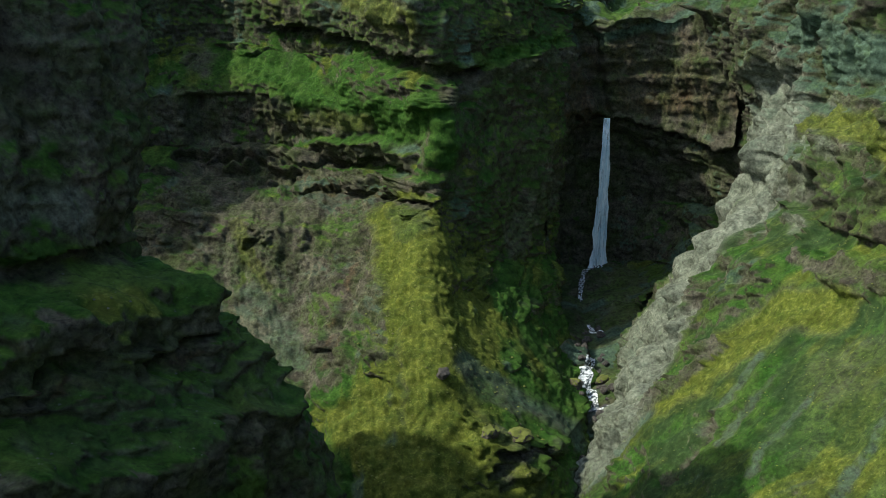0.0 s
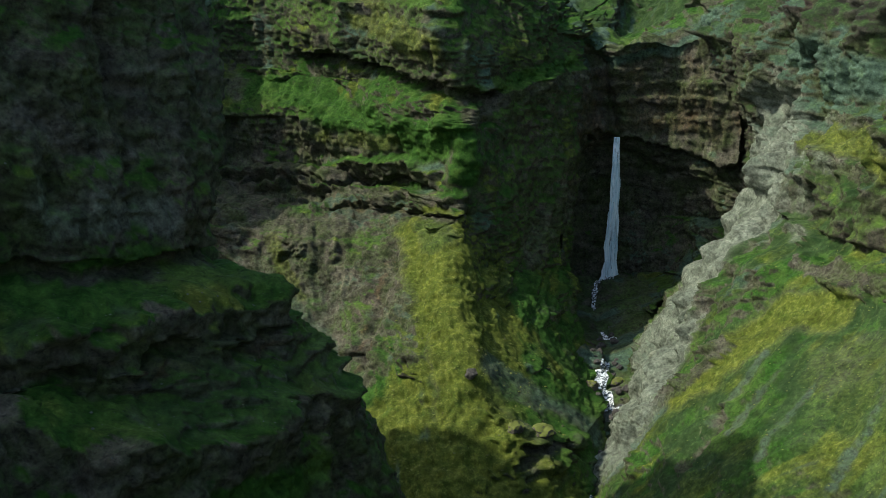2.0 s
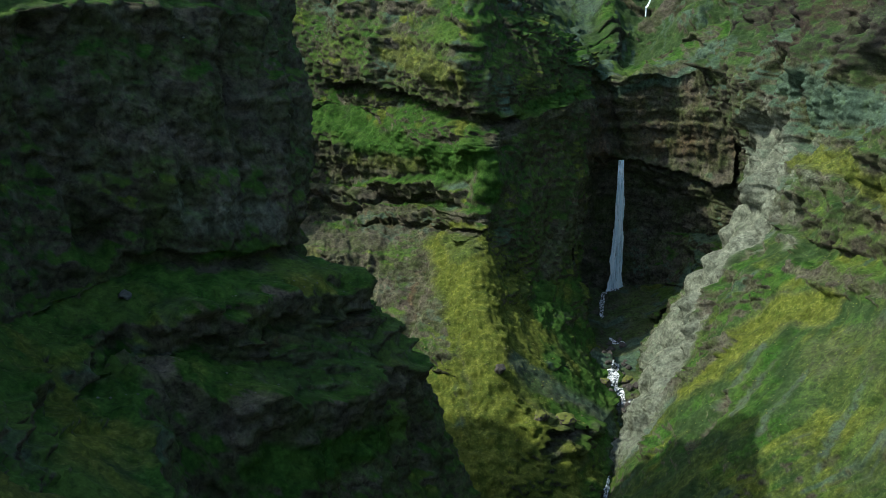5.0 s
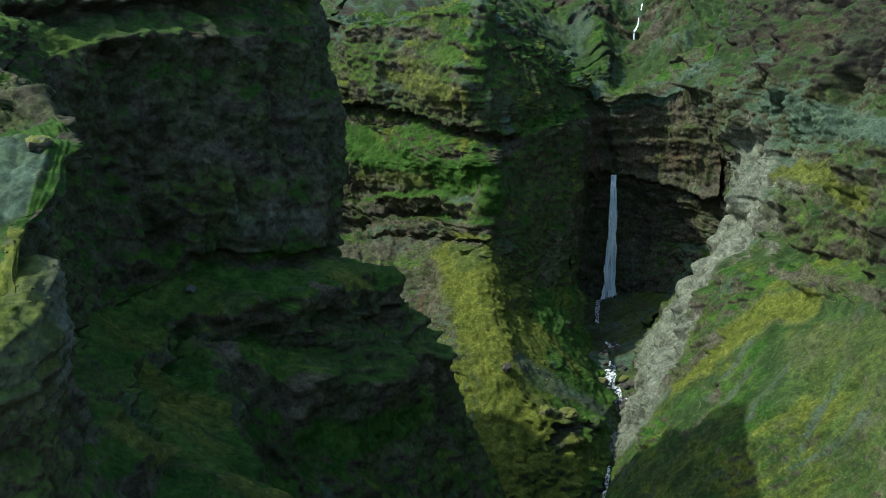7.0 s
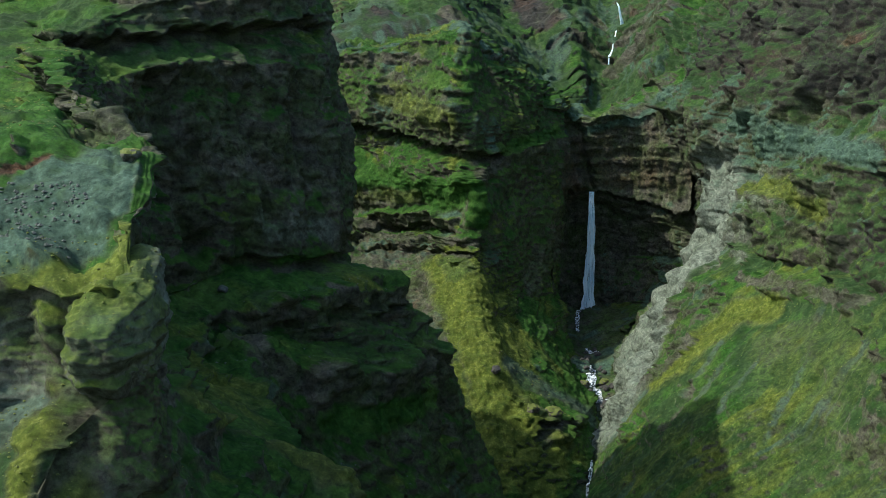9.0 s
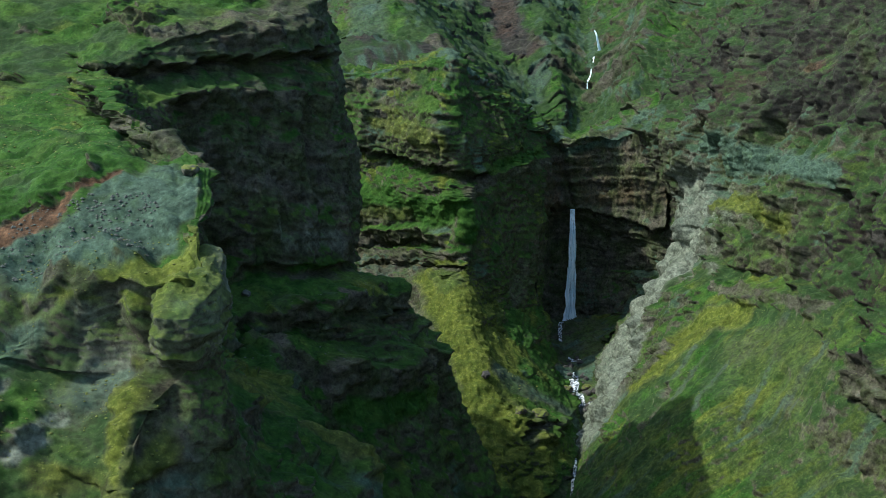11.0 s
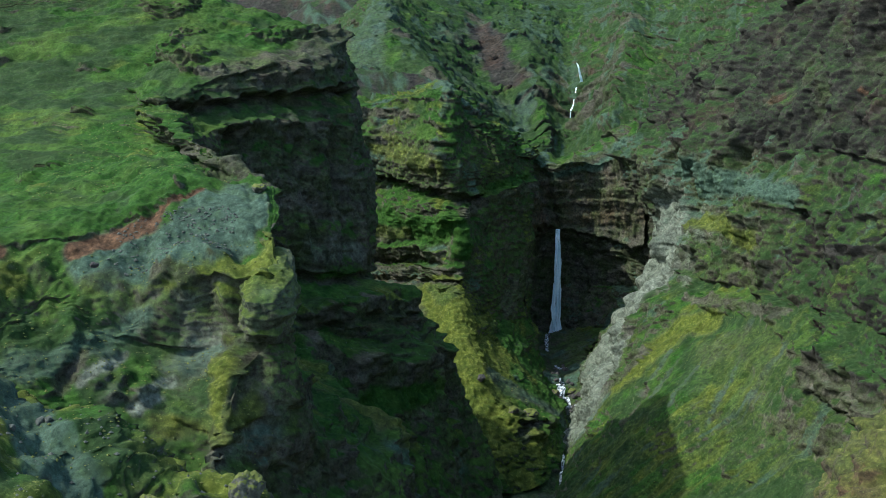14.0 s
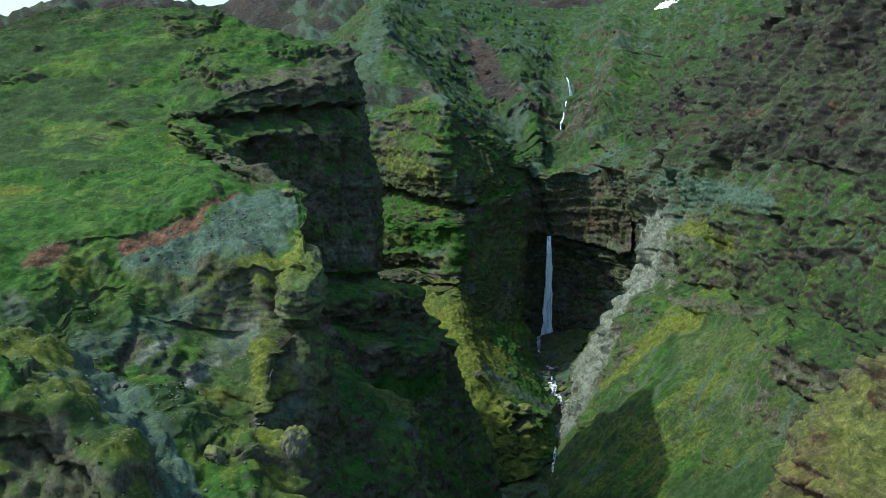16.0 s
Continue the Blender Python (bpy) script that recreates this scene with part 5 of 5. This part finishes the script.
boulder(-250.5, -737.5, (1.3, 1.2, 1.1), 36, GREY_STONE, "pale grey boulder lying on scree", "boulders on the rim shelf")
boulder(-256, -748, (1.2, 1.1, 0.9), 37, GREY_STONE, "pale grey boulder lying on scree", "boulders on the rim shelf")
boulder(-249, -750, (1.4, 1.1, 1.0), 38, GREY_STONE, "pale grey boulder lying on scree", "boulders on the rim shelf")
boulder(-262, -650, (1.6, 1.4, 1.2), 39, DARK_STONE, "dark boulder lying on the scree slope")
boulder(-218, -484, (2.2, 1.8, 1.7), 40, GREY_STONE, "grey boulder lying on the green ledge")
rnd = random.Random(5)
for k in range(46):
    t = rnd.random()
    c = spline(BROOK[3:11], 200)[int(t * 199)]
    r = rnd.uniform(0.8, 2.6)
    boulder(c[0] + rnd.choice((-1, 1)) * rnd.uniform(3, 9), c[1] + rnd.uniform(-4, 4), (r * rnd.uniform(0.8, 1.3), r, r * rnd.uniform(0.6, 0.9)), 50 + k,
            DARK_STONE, "dark wet boulder in the stream bed", "boulders in the stream bed", top=c[2] + 14, detail=2)


def scatter(name, label, count, region, sizes, material, seed):
    """Loose stones, too many to count, strewn over a stretch of ground."""
    rnd = random.Random(seed)
    verts, faces = [], []
    (x0, x1), (y0, y1) = region
    for k in range(count):
        x, y = rnd.uniform(x0, x1), rnd.uniform(y0, y1)
        z = ground_at(x, y)
        r = sizes[0] + (sizes[1] - sizes[0]) * rnd.random() ** 3
        base = len(verts)
        ring = [Vector((rnd.uniform(-1, 1), rnd.uniform(-1, 1), rnd.uniform(-1, 1))).normalized() * rnd.uniform(0.7, 1.1) for i in range(2)]
        for d in ((1, 0, 0), (-1, 0, 0), (0, 1, 0), (0, -1, 0), (0, 0, 1), (0, 0, -1)):
            v = Vector(d) * r * rnd.uniform(0.7, 1.2)
            verts.append((x + v.x, y + v.y, z + v.z * 0.7 + r * 0.2))
        for f in ((0, 2, 4), (2, 1, 4), (1, 3, 4), (3, 0, 4), (2, 0, 5), (1, 2, 5), (3, 1, 5), (0, 3, 5)):
            faces.append([base + i for i in f])
    me = bpy.data.meshes.new(name)
    me.from_pydata(verts, [], faces)
    me.materials.append(material)
    return tagged(new(name, me), label, "stones", kind="stuff")


def snow_patch(x, y, rx, ry):
    """A thin drift of old snow draped over the ground, with a ragged outline."""
    bm = bmesh.new()
    n = 28
    grid = {}
    for i in range(n + 1):
        for j in range(n + 1):
            u, v = i / n * 2 - 1, j / n * 2 - 1
            px, py = x + u * rx, y + v * ry
            edge = math.hypot(u, v) + 0.45 * noise.fractal(Vector((u * 2.2, v * 2.2, 3.7)), 1.0, 2.0, 4)
            if edge < 0.8:
                grid[i, j] = bm.verts.new((px, py, ground_at(px, py, 900.0) + 1.6 * (0.8 - edge) + 0.25))
    for i, j in list(grid):
        ring = [grid.get(k) for k in ((i, j), (i + 1, j), (i + 1, j + 1), (i, j + 1))]
        if all(ring):
            bm.faces.new(ring)
    mat = bpy.data.materials.new("old_snow")
    mat.use_nodes = True
    nt = mat.node_tree
    b = nt.nodes["Principled BSDF"]
    nt.links.new(socket_mix(nt, (0.55, 0.58, 0.6), (0.85, 0.87, 0.88), ramp(nt, noise_node(nt, 0.3, 6, 0.7), 0.35, 0.6)), b.inputs["Base Color"])
    b.inputs["Roughness"].default_value = 0.7
    me = bpy.data.meshes.new("snow_patch")
    bm.to_mesh(me)
    bm.free()
    me.materials.append(mat)
    return tagged(new("snow_patch", me), "patch of old white snow in a high hollow", "snow")


snow_patch(236, 436, 18, 30)

TURF = stone_material("turf", (0.03, 0.045, 0.012), (0.1, 0.11, 0.03), 0.3)
scatter("turf_lumps", "mossy turf lumps on the scarp and its foot", 1700, ((-300, -190), (-722, -645)), (0.15, 0.6), TURF, 11)
scatter("turf_lumps", "mossy turf lumps on the rim shelf", 1500, ((-320, -195), (-800, -715)), (0.15, 0.6), TURF, 12)
scatter("turf_lumps", "grassy hummocks along the plateau edge", 900, ((-300, -225), (-600, -500)), (0.15, 0.6), TURF, 13)
scatter("turf_lumps", "mossy turf lumps on the rim hill", 900, ((-40, 50), (-760, -690)), (0.15, 0.6), TURF, 14)
scatter("turf_lumps", "mossy turf lumps on the spur crest", 700, ((-135, -60), (-290, -150)), (0.15, 0.6), TURF, 15)
scatter("turf_lumps", "low tufts on the grassy fan", 900, ((-10, 80), (-440, -240)), (0.15, 0.6), TURF, 16)
scatter("loose_stones", "grey stones strewn over the scree under the plateau edge", 700, ((-258, -217), (-652, -628)), (0.12, 0.8), GREY_STONE, 1)
scatter("loose_stones", "grey stones strewn over the rim shelf", 700, ((-290, -205), (-790, -715)), (0.12, 0.8), GREY_STONE, 2)
scatter("loose_stones", "dark stones and turf lumps on the mossy spur", 220, ((-140, -50), (-290, -190)), (0.3, 1.1), MOSSY_STONE, 3)
scatter("loose_stones", "pale stones on the dark lower slope", 200, ((-220, -140), (-530, -430)), (0.15, 0.6), GREY_STONE, 4)
